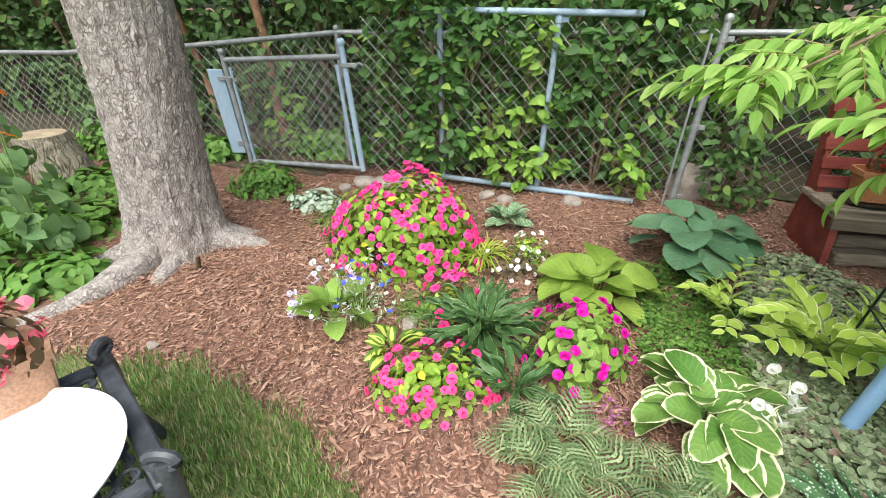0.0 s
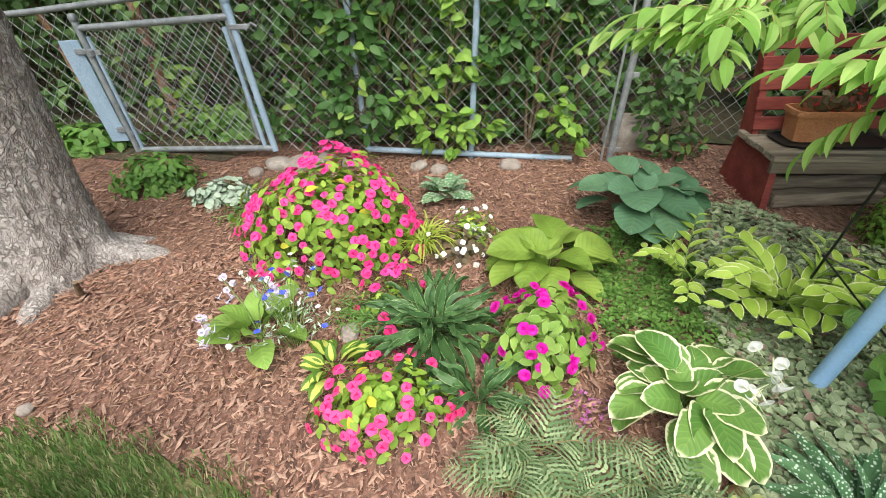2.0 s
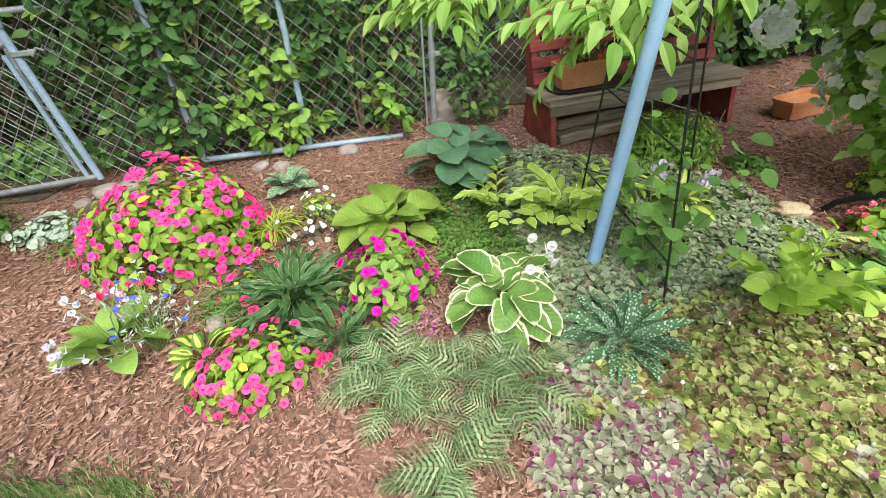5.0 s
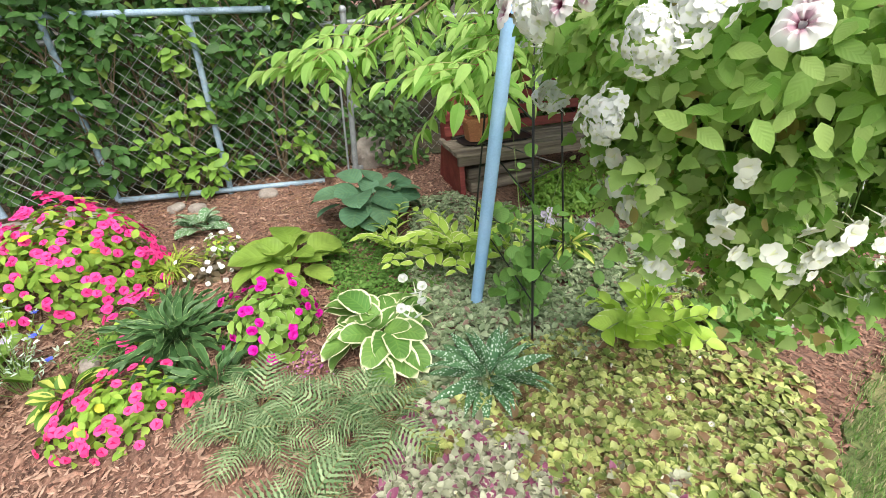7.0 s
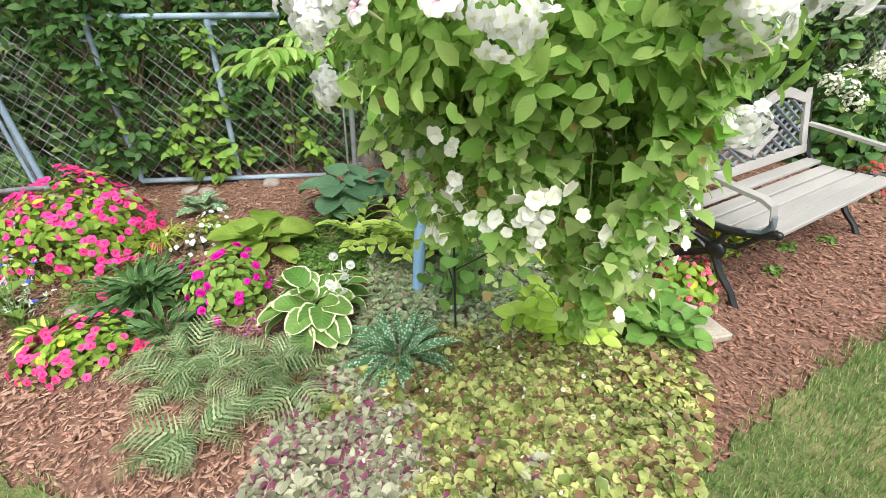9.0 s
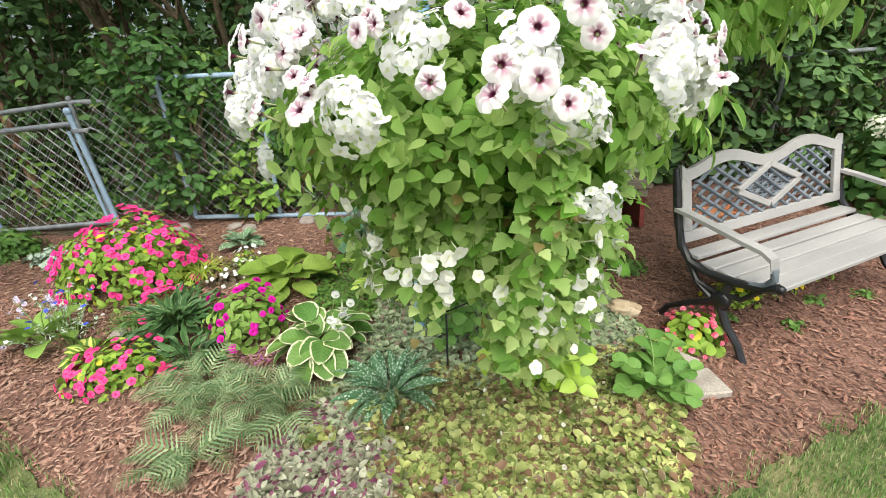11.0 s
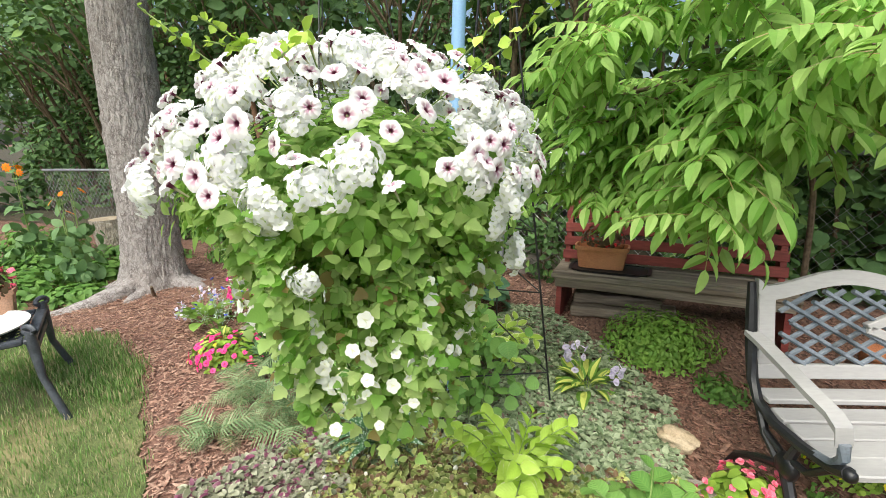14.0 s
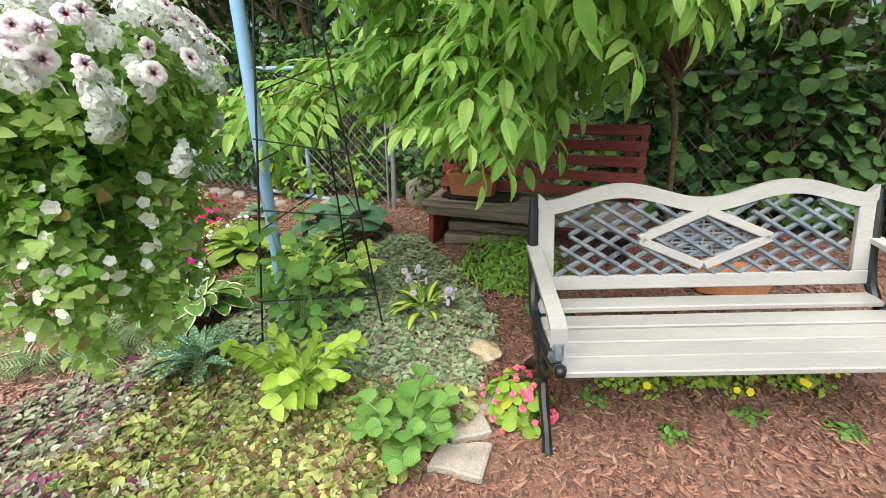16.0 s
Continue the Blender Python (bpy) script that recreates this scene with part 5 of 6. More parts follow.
def stemmy(name, at, label, mat, kinds, n, category="plant", k=(0.8, 1.1)):
    t = thing(name, (at[0], at[1], gz(*at)), label, category)
    made = [(mesh("stem", s, STEM), mesh("leaf", lf, mat), places) for s, lf, places in kinds]
    for i in range(n):
        stem_me, leaf_me, places = made[i % len(made)]
        st = part("stem", stem_me, t, "", Matrix.Translation((rng.normal(0, 0.03), rng.normal(0, 0.03), 0)) @ pose(0, 0, 0, rng.uniform(-8, 8), rng.uniform(-10, 10), 360 * i / n + rng.uniform(-12, 12)) @ Matrix.Scale(rng.uniform(*k), 4))
        for m in places:
            part("leaf", leaf_me, st, "", m @ pose(0, 0, 0, rng.uniform(-10, 10), rng.uniform(-12, 12), rng.uniform(-8, 8)))
    return t


SEAL = [leafy_stem(0.42, blade(0.105, 0.05, ovate, 5, 4, 0.25, 0.35), 78, 10, 12), leafy_stem(0.36, blade(0.095, 0.046, ovate, 5, 4, 0.25, 0.35), 62, -12, 10)]
stemmy("solomons_seal", (1.55, 1.47), "variegated arching stems with white edged leaves", L_SEAL, SEAL, 18)
stemmy("solomons_seal", (1.3, 1.68), "variegated arching stems with white edged leaves", L_SEAL, SEAL, 7, k=(0.6, 0.85))
LIME = [leafy_stem(0.46, blade(0.105, 0.07, ovate, 5, 4, 0.3, 0.45), 86, 38, 13, 34), leafy_stem(0.38, blade(0.1, 0.066, ovate, 5, 4, 0.3, 0.45), 78, 8, 11, 34)]
stemmy("lime_foliage_plant", (1.88, 0.54), "bright lime green plant with overlapping scalloped leaves", L_CHART, LIME, 10)
stemmy("columbine", (2.36, 0.42), "round leaved green plant beside the flagstones", L_ROUND, [leafy_stem(0.25, blade(0.075, 0.08, disc, 5, 4, 0.18, 0.3), 82, 32, 7, 10), leafy_stem(0.18, blade(0.07, 0.075, disc, 5, 4, 0.18, 0.3), 70, 10, 6, 10)], 9)
bushy("feathery_astilbe", (2.6, 1.84), 0.36, 0.3, 0.29, blade(0.034, 0.015, lance, 3, 2, 0.2, 0.3), L_LIGHT, 3600, "soft bright green ferny plant beside the bench", "plant", shell=0.4)
bushy("feathery_astilbe", (2.86, 1.45), 0.14, 0.16, 0.1, blade(0.05, 0.02, lance, 3, 2, 0.2, 0.3), L_SMALL, 240, "small ferny seedling in bare mulch", "plant", shell=0.3)
b = bushy("pink_begonia", (2.75, 0.68), 0.14, 0.13, 0.17, blade(0.055, 0.045, disc, 4, 2, 0.2, 0.3), L_IMP, 170, "pink begonia with small fleshy leaves by the bench leg", "flowers", shell=0.4)
bloom(b, flower(0.015, 4, 1.3, 20, True, 2), P_BEG, 44, 0.15, 0.14, 0.18)
for fx, fy, rx, n in ((3.22, 0.95, 0.2, 9), (3.52, 1.02, 0.22, 12), (3.86, 1.1, 0.2, 12)):
    b = bushy("yellow_flowers", (fx, fy), rx, 0.13, 0.12, TINY, L_IMP, 300, "low plant with small yellow flowers under the bench", "flowers", shell=0.3)
    bloom(b, flower(0.016, 5, 1.2, 10), P_YELL, n, rx, 0.13, 0.13)
for fx, fy in ((3.05, 0.8), (3.32, 0.66), (3.62, 0.82), (3.92, 0.8)):
    bushy("seedling", (fx, fy), 0.07, 0.06, 0.05, TINY, L_WEED, 40, "small bright green seedling in the mulch", "plant", shell=0.2)
for fx, fy in ((4.75, 1.2), (5.1, 1.3)):
    b = bushy("red_begonia", (fx, fy), 0.18, 0.14, 0.16, SMALLLEAF, L_BEGO, 160, "low red flowers beyond the white bench", "flowers", shell=0.3)
    bloom(b, flower(0.02, 4, 1.2, 10), P_RED, 18, 0.18, 0.14, 0.17)
floret = flower(0.012, 4, 1.2, 8, fine=2)
d = unit(rng.normal(size=(60, 3)))
head = joined([floret.moved(Matrix.Translation(Vector(q * 0.075)) @ Vector(q).to_track_quat("Z", "Y").to_matrix().to_4x4()) for q in d])
for fx, fy, hh in ((5.4, 1.8, 0.8), (6.0, 2.0, 0.76)):
    b = bushy("hydrangea_bush", (fx, fy), 0.45, 0.35, hh, blade(0.11, 0.07, ovate, 4, 2, 0.2, 0.3), L_VINE, 520, "hydrangea shrub with round creamy white flower heads", "shrub", shell=0.5)
    bloom(b, head, P_HYD, 12, 0.45, 0.35, hh, "flower_head", low=0.3)

# ---- groundcover ----


def carpet(name, n, inside, x0, x1, y0, y1, mat, size, label, leaf=None, tall=0.06):
    """Groundcover made of many small rosettes of six leaves."""
    x, y = shuffled(n // 6, x0, x1, y0, y1)
    k = inside(x, y)
    x, y = np.repeat(x[k], 6), np.repeat(y[k], 6)
    n = len(x)
    leaf = leaf or blade(0.046, 0.028, ovate, 4, 2, 0.35, 0.5)
    a = np.repeat(rng.uniform(0, 2 * math.pi, n // 6), 6) + np.tile(np.arange(6) * 2.4, n // 6) + rng.normal(0, 0.25, n)
    lift = np.tile([0.05, 0.2, 0.35, 0.6, 0.9, 1.4], n // 6) + rng.normal(0, 0.15, n)
    out = np.stack([np.cos(a), np.sin(a), lift], -1)
    tip = np.repeat(rng.normal(0, 0.3, (n // 6, 3)), 6, axis=0) * [1, 1, 0]
    h = tall * (0.6 + 0.4 * np.sin(9 * x + 1) * np.sin(8 * y)) * np.repeat(rng.uniform(0.15, 1.0, n // 6), 6) + 0.006
    at = np.stack([x + 0.006 * np.cos(a), y + 0.006 * np.sin(a), ground_z(x, y) + h], -1)
    grow = np.repeat(rng.uniform(*size, n // 6), 6) * np.tile([1.1, 1.0, 1.0, 0.85, 0.75, 0.55], n // 6) * rng.uniform(0.85, 1.1, n)
    me = scattered(name, leaf, frames(out + tip, np.tile([0, 0, 1.0], (n, 1)) + 0.2 * rng.normal(size=(n, 3))), at, grow, mat)
    solid(name, me, label, "groundcover", kind="stuff")


def border(x, y):
    """How far inside the bed of groundcover a place lies."""
    right = np.interp(y, [-0.15, 0.0, 0.3, 0.6, 1.2, 1.5, 2.2], [1.95, 2.18, 2.4, 2.55, 2.6, 2.45, 2.0])
    left = np.interp(y, [-0.15, 0.2, 0.5, 0.9, 1.3, 1.6, 2.2], [1.15, 0.62, 0.76, 1.06, 1.25, 1.3, 1.6])
    return np.minimum(right - x, x - left) + 0.03 * np.sin(17 * x) * np.sin(19 * y)


def mixed(x, y, s=2.2, o=0.0):
    return np.array([noise.noise((s * a, s * b, o)) for a, b in zip(x, y)])


seam = lambda x, y: x - 1.28 + 0.25 * (y - 0.2) + 0.6 * mixed(x, y, 2.5, 1.0) + 0.5 * mixed(x, y, 9.0, 4.0)
carpet("purple_bugleweed", 18000, lambda x, y: (border(x, y) > 0) & (seam(x, y) < 0.02) & (y < 0.75), 0.5, 1.7, -0.2, 0.8, L_AJU_P, (0.5, 1.25), "grey purple bugleweed carpet with pale rims")
carpet("golden_bugleweed", 27000, lambda x, y: (border(x, y) > 0) & (seam(x, y) > -0.05) & (y < 0.75 + 0.2 * mixed(x, y, 3, 5.0)), 0.9, 2.6, -0.2, 1.0, L_AJU_G, (0.5, 1.3), "yellow green bugleweed carpet with bronze leaves", leaf=blade(0.042, 0.03, disc, 4, 2, 0.4, 0.5))
carpet("grey_bugleweed", 33000, lambda x, y: (border(x, y) > 0) & (y > 0.6 + 0.2 * mixed(x, y, 3, 5.0)), 1.0, 2.75, 0.5, 2.3, L_AJU_S, (0.55, 1.1), "grey green low groundcover round the trellis")
carpet("creeping_green", 6000, lambda x, y: (x < 1.45 + 0.1 * np.sin(9 * y)), 0.85, 1.6, 1.3, 2.15, L_SMALL, (0.4, 0.75), "small leaved green groundcover between hostas")
x, y = rng.uniform(0.9, 2.3, 34), rng.uniform(-0.15, 0.6, 34)
solid("fallen_blossoms", scattered("fallen_blossoms", trumpet(0.011, 0.05, 10, 0.3, 0.9), facing(rng.normal(size=(34, 3)) * [1, 1, 0.15]), np.stack([x, y, ground_z(x, y) + 0.05], -1), rng.uniform(0.6, 1.1, 34), P_FALLEN), "withered white blossoms fallen on the groundcover", "petals", kind="stuff")

# ---- stones ----


def slab(a, b_, c, seed):
    s = box(2 * a, 1.9 * b_, 1.6 * c, 0.006, cuts=3)
    s.v = s.v * [1, 1, 1] + np.array([noise.noise_vector(Vector((q[0] * 7 + seed * 3, q[1] * 7, 1))) for q in s.v]) * [0.045, 0.04, 0.004]
    return s


for i, (sx, sy, a, b_, c) in enumerate(((2.57, 0.4, 0.085, 0.07, 0.022), (2.56, 0.55, 0.085, 0.07, 0.025), (2.58, 0.7, 0.09, 0.07, 0.025), (2.46, 0.75, 0.07, 0.06, 0.025))):
    solid("flagstone", mesh("flagstone", slab(a, b_, c, i), FLAG, False), "flat grey edging stone beside the bed", "stone", (sx, sy, gz(sx, sy) + 0.014), "edging stones", turn=37 * i)
solid("tan_rock", mesh("tan_rock", stone(0.085, 0.06, 0.045, 9, 0.5, 4), TAN), "rough pale tan rock half buried in mulch", "rock", (2.57, 1.0, gz(0, 1.0) + 0.03), turn=-25)
for i, (sx, sy, r) in enumerate(((-0.82, 3.2, 0.09), (-0.66, 3.17, 0.11), (-0.95, 3.1, 0.06), (0.76, 2.98, 0.07), (0.28, 2.98, 0.06), (-0.5, 3.2, 0.09), (-1.15, 2.95, 0.06), (-0.3, 3.16, 0.08), (0.15, 3.05, 0.06), (-0.18, 1.55, 0.05), (-2.5, 2.2, 0.08), (-1.3, 1.3, 0.03))):
    solid("field_stone", mesh("field_stone", stone(r, r * 0.75, r * 0.55, i + 20, 0.25), ROCK), "rounded grey brown field stone by the fence", "stone", (sx, sy, gz(sx, sy) + r * 0.2), "stones along the fence", turn=50 * i)

# ---- vines on the fence, woodland behind ----
VLEAF = blade(0.085, 0.048, ovate, 4, 2, 0.25, 0.4)
NEAR = blade(0.1, 0.06, ovate, 3, 2, 0.25, 0.45)


def cloud(n, centre, radii, shell=0.35):
    d = unit(rng.normal(size=(n, 3)))
    return np.array(centre) + d * rng.uniform(shell, 1, n)[:, None] ** 0.6 * radii, d


def hanging(normals, droop=0.4):
    """Leaves that hang outwards and down, with their faces out."""
    n = len(normals)
    ahead = np.stack([normals[:, 0], normals[:, 1], 0 * normals[:, 2] - droop], -1) + 0.8 * rng.normal(size=(n, 3)) * [1.4, 1.4, 0.6]
    return frames(ahead, normals + [0, -0.5, 0.9] + 0.4 * rng.normal(size=(n, 3)))


def shrub(name, blobs, per, leaf, mat, label, category, base_at, size=(0.75, 1.25), wood=TWIG, kind="", r=0.012):
    t = thing(name, base_at, label, category, kind=kind)
    ps, ds, branches = [], [], []
    for c, rad in blobs:
        n = int(per * (rad[0] * rad[1] + rad[1] * rad[2] + rad[0] * rad[2]) / 3 / 0.04)
        p, d = cloud(n, c, rad)
        ps.append(p), ds.append(d)
        e = np.array(c) - base_at
        k = np.linspace(0, 1, 7)[:, None]
        bend = 0.08 * np.sin(k * 5 + c[0] * 7) * [1, 0.6, 0.2]
        branches.append(tube(e * k ** [0.9, 0.9, 0.7] + bend * k, np.linspace(r, r * 0.35, 7), 6, False))
        for _ in range(4):
            q = p[rng.integers(n)] - base_at
            branches.append(tube([e * 0.7, (e * 0.7 + q) / 2 + 0.03 * rng.normal(size=3), q], [r * 0.4, r * 0.3, r * 0.15], 4, False))
    p, d = np.concatenate(ps), np.concatenate(ds)
    part("woody_stem", mesh("woody_stem", joined(branches), wood), t)
    part("foliage", scattered("foliage", leaf, hanging(d), p - base_at, rng.uniform(*size, len(p)), mat), t)
    return t


shrub("fence_vine", [((-0.25, 3.22, 1.2), (0.32, 0.12, 0.3)), ((-0.22, 3.2, 0.85), (0.2, 0.12, 0.25)), ((-0.2, 3.2, 0.5), (0.3, 0.12, 0.2)), ((0.1, 3.2, 1.25), (0.25, 0.12, 0.18)), ((-0.3, 3.25, 1.55), (0.4, 0.15, 0.2))], 130, VLEAF, L_VINE, "leafy green vine climbing the chain link gate", "vine", (-0.2, 3.3, 0.1))
shrub("fence_vine", [((0.35, 3.16, 0.3), (0.22, 0.1, 0.14)), ((0.2, 3.18, 0.5), (0.2, 0.1, 0.14)), ((0.55, 3.12, 0.4), (0.16, 0.08, 0.12)), ((0.42, 3.16, 0.75), (0.2, 0.08, 0.12)), ((0.45, 3.2, 1.15), (0.16, 0.1, 0.2))], 110, VLEAF, L_LIGHT, "light green weeds growing through the fence", "vine", (0.35, 3.25, 0.1))
shrub("fence_vine", [((0.95, 3.12, 1.1), (0.35, 0.12, 0.22)), ((0.8, 3.15, 0.8), (0.25, 0.1, 0.22)), ((1.2, 3.1, 1.3), (0.3, 0.15, 0.2)), ((1.0, 3.15, 1.5), (0.5, 0.15, 0.15))], 110, VLEAF, L_VINE, "dark green vine hanging over the fence panel", "vine", (0.95, 3.3, 0.1))
shrub("fence_vine", [((1.15, 3.02, 0.32), (0.14, 0.08, 0.14)), ((1.05, 3.05, 0.5), (0.12, 0.08, 0.12))], 100, VLEAF, L_LIGHT, "yellow green sapling at the foot of the fence", "vine", (1.1, 3.08, 0.1))
shrub("fence_vine", [((-1.75, 3.95, 0.5), (0.2, 0.12, 0.3)), ((-1.5, 3.9, 0.3), (0.2, 0.12, 0.15))], 90, VLEAF, L_LIGHT, "light green weeds behind the garden gate", "vine", (-1.7, 4.0, 0.15))
shrub("evergreen_shrub", [((1.85, 3.0, 0.35), (0.25, 0.18, 0.28)), ((1.75, 3.0, 0.62), (0.2, 0.15, 0.2))], 120, blade(0.07, 0.042, ovate, 4, 2, 0.2, 0.3), L_WOOD, "dark glossy evergreen shrub beside the red bench", "shrub", (1.8, 3.05, 0.1))
for vx, wide in ((-0.55, 0.3), (0.15, 0.35), (0.75, 0.35), (1.3, 0.3)):
    vy = 3.4 - 0.13 * vx
    shrub("fence_vine", [((vx + rng.uniform(-0.1, 0.1), vy + rng.uniform(0, 0.1), z0), (wide, 0.14, 0.2)) for z0 in (0.35, 0.62, 0.9, 1.15, 1.4)], 75, VLEAF, L_VINE, "dark leafy creeper standing behind the chain link panel", "vine", (vx, vy + 0.05, 0.1))
for i in range(7):
    vx = 3.45 + 0.48 * i
    vy = float(np.interp(vx, [q[0] for q in BACK], [q[1] for q in BACK])) - 0.02
    shrub("fence_vine", [((vx + rng.uniform(-0.15, 0.15), vy + rng.uniform(-0.08, 0.12), z0), (0.34, 0.16, 0.2)) for z0 in (0.35, 0.65, 0.95, 1.2, 1.5, 1.85)], 62, blade(0.1, 0.085, heart, 4, 2, 0.2, 0.35), L_WOOD, "broad leaved dark green vine smothering the boundary fence", "vine", (vx, vy + 0.06, gz(vx, vy)))
solid("grey_boulder", mesh("grey_boulder", stone(0.17, 0.12, 0.15, 44, 0.3, 4), ROCK), "large grey layered stone beside the end post", "rock", (1.66, 3.2, 0.2))

woods = []
for i in range(30):
    bx = -7.5 + i * 0.55 + rng.uniform(-0.2, 0.2)
    by = float(np.interp(bx, [q[0] for q in BACK], [q[1] for q in BACK])) + rng.uniform(0.45, 0.9)
    blobs = [((bx + rng.uniform(-0.4, 0.4), by + rng.uniform(-0.1, 0.25), z0 + rng.uniform(-0.2, 0.2)), (rng.uniform(0.32, 0.6), 0.34, rng.uniform(0.28, 0.48))) for z0 in (0.4, 0.95, 1.5, 2.05, 2.6)]
    shrub("woodland_shrub", blobs, 42, NEAR, L_WOOD, "dark green deciduous shrub growing behind the fence", "shrub", (bx, by + 0.1, gz(bx, by)), (0.7, 1.4))
for i in range(22):
    bx = -11 + i * 1.1
    by = 5.6 + rng.uniform(0, 0.8) - 0.12 * bx
    blobs = [((bx + rng.uniform(-0.5, 0.5), by + rng.uniform(-0.3, 0.3), z0 + rng.uniform(-0.3, 0.3)), (rng.uniform(0.6, 1.1), 0.6, rng.uniform(0.5, 0.9))) for z0 in (0.6, 1.7, 2.8, 3.9, 5.0)]
    shrub("woodland_tree", blobs, 13.0, blade(0.17, 0.1, ovate, 3, 2, 0.25, 0.4), L_WOOD, "dense green woodland tree with dark foliage", "tree", (bx, by + 0.2, 0.17), (0.7, 1.4), r=0.05)
for i in range(9):
    bx, by = -8.5 - 0.2 * i, 4.6 - 0.95 * i
    blobs = [((bx, by, z0), (0.9, 0.8, 0.8)) for z0 in (0.6, 1.8, 3.0, 4.2)]
    shrub("woodland_tree", blobs, 9.0, blade(0.17, 0.1, ovate, 3, 2, 0.25, 0.4), L_FAR, "dense green woodland tree beyond the lawn", "tree", (bx, by, 0.05), (0.7, 1.4), r=0.05)
for i in range(7):
    bx, by = 9.2 + 0.3 * i, 3.4 - 0.9 * i
    blobs = [((bx, by, z0), (0.9, 0.8, 0.8)) for z0 in (0.6, 1.8, 3.0, 4.2)]
    shrub("woodland_tree", blobs, 9.0, blade(0.17, 0.1, ovate, 3, 2, 0.25, 0.4), L_FAR, "dense green woodland tree beyond the garden", "tree", (bx, by, 0.05), (0.7, 1.4), r=0.05)
for i in range(15):
    bx, by = -14 + 1.9 * i, 9.5 + rng.uniform(-0.6, 0.6) - 0.1 * i
    blobs = [((bx + rng.uniform(-0.4, 0.4), by, z0), (1.3, 0.9, 1.1)) for z0 in (1.2, 3.0, 4.8, 6.4)]
    shrub("woodland_tree", blobs, 4.5, blade(0.34, 0.2, ovate, 3, 2, 0.25, 0.4), L_FAR, "tall dense woodland tree far behind the fence", "tree", (bx, by, 0.17), (0.7, 1.4), r=0.08)
# overhanging boughs, mostly out of view, added to shade the fence and shrubs
for i in range(15):
    bx = -7.0 + 1.05 * i + rng.uniform(-0.3, 0.3)
    by = float(np.interp(bx, [q[0] for q in BACK], [q[1] for q in BACK])) + 0.9
    blobs = [((bx + rng.uniform(-0.5, 0.5), by - dy, z0 + rng.uniform(-0.15, 0.2)), (0.75, 0.5, 0.3)) for dy, z0 in ((0.5, 2.7), (1.1, 2.9), (0.0, 3.3), (0.7, 3.5))]
    shrub("woodland_tree", blobs, 16.0, blade(0.14, 0.08, ovate, 3, 2, 0.25, 0.4), L_WOOD, "woodland tree with leafy boughs over the fence, added for shade", "tree", (bx, by + 0.3, 0.17), (0.7, 1.4), r=0.04)
sap = thing("young_tree", (-2.02, 4.35, 0.17), "slim young tree with reddish brown bark behind the gate", "tree")
part("trunk", mesh("trunk", tube([(0.08, 0, -0.03), (0.04, 0, 0.3), (0.02, 0, 1.0), (-0.07, 0, 1.7), (-0.1, 0, 2.6), (-0.2, 0.1, 3.6)], [0.05, 0.045, 0.042, 0.038, 0.03, 0.02], 12), BARK_RED), sap)
p, d = cloud(500, (-0.15, 0.1, 2.9), (0.8, 0.7, 0.8))
part("crown", scattered("crown", NEAR, hanging(d), p, 1.0, L_WOOD), sap)
for bx, by in ((-3.1, 4.35), (-3.6, 4.5), (-2.75, 4.6)):
    t = thing("young_tree", (bx, by, 0.15), "bare brown stems of a shrub behind the stump", "tree")
    part("trunk", mesh("trunk", tube([(0, 0, -0.03), (-0.08, 0, 0.6), (-0.3, 0.05, 1.3), (-0.45, 0.1, 2.2)], [0.04, 0.035, 0.028, 0.015], 8), BARK_RED), t)
    p, d = cloud(260, (-0.4, 0.1, 2.1), (0.6, 0.5, 0.6))
    part("crown", scattered("crown", NEAR, hanging(d), p, 1.0, L_WOOD), t)

# unseen spruce crown, added above the trunk to shade the area below
n = 650
a = rng.uniform(0, 2 * math.pi, n)
h = rng.uniform(3.4, 8.0, n)
r_ = (2.9 - 0.33 * (h - 3.4)) * np.sqrt(rng.uniform(0.05, 1, n))
p = np.stack([r_ * np.cos(a) - 0.3, r_ * np.sin(a) - 0.2, h - 0.12 * r_], -1)
part("crown", scattered("crown", blade(0.34, 0.13, lance, 3, 2, 0.2, 0.4), hanging(unit(np.stack([np.cos(a), np.sin(a), 0 * a], -1)), 0.3), p, rng.uniform(0.7, 1.3, n), L_WOOD), tree, "dark needled crown high above, unseen, added for shade")

# ---- weeds and orange flowers left of the trunk ----
for fx, fy, rx, ry, hh in ((-2.6, 2.3, 0.45, 0.4, 0.16), (-2.15, 1.75, 0.3, 0.25, 0.14), (-3.2, 2.2, 0.5, 0.45, 0.3), (-2.75, 1.7, 0.4, 0.35, 0.25), (-3.9, 2.6, 0.6, 0.5, 0.4), (-3.0, 3.0, 0.4, 0.3, 0.15), (-2.4, 2.9, 0.35, 0.3, 0.1), (-3.6, 1.6, 0.5, 0.4, 0.3), (-2.4, 3.75, 0.5, 0.2, 0.2), (-3.3, 3.8, 0.5, 0.3, 0.35), (-1.3, 3.9, 0.4, 0.2, 0.25)):
    bushy("weed_patch", (fx, fy), rx, ry, hh, blade(0.085, 0.05, ovate, 4, 2, 0.2, 0.35), L_WEED, int(900 * rx * 1.4), "patch of leafy green weeds beside the trunk", "plant", shell=0.3)
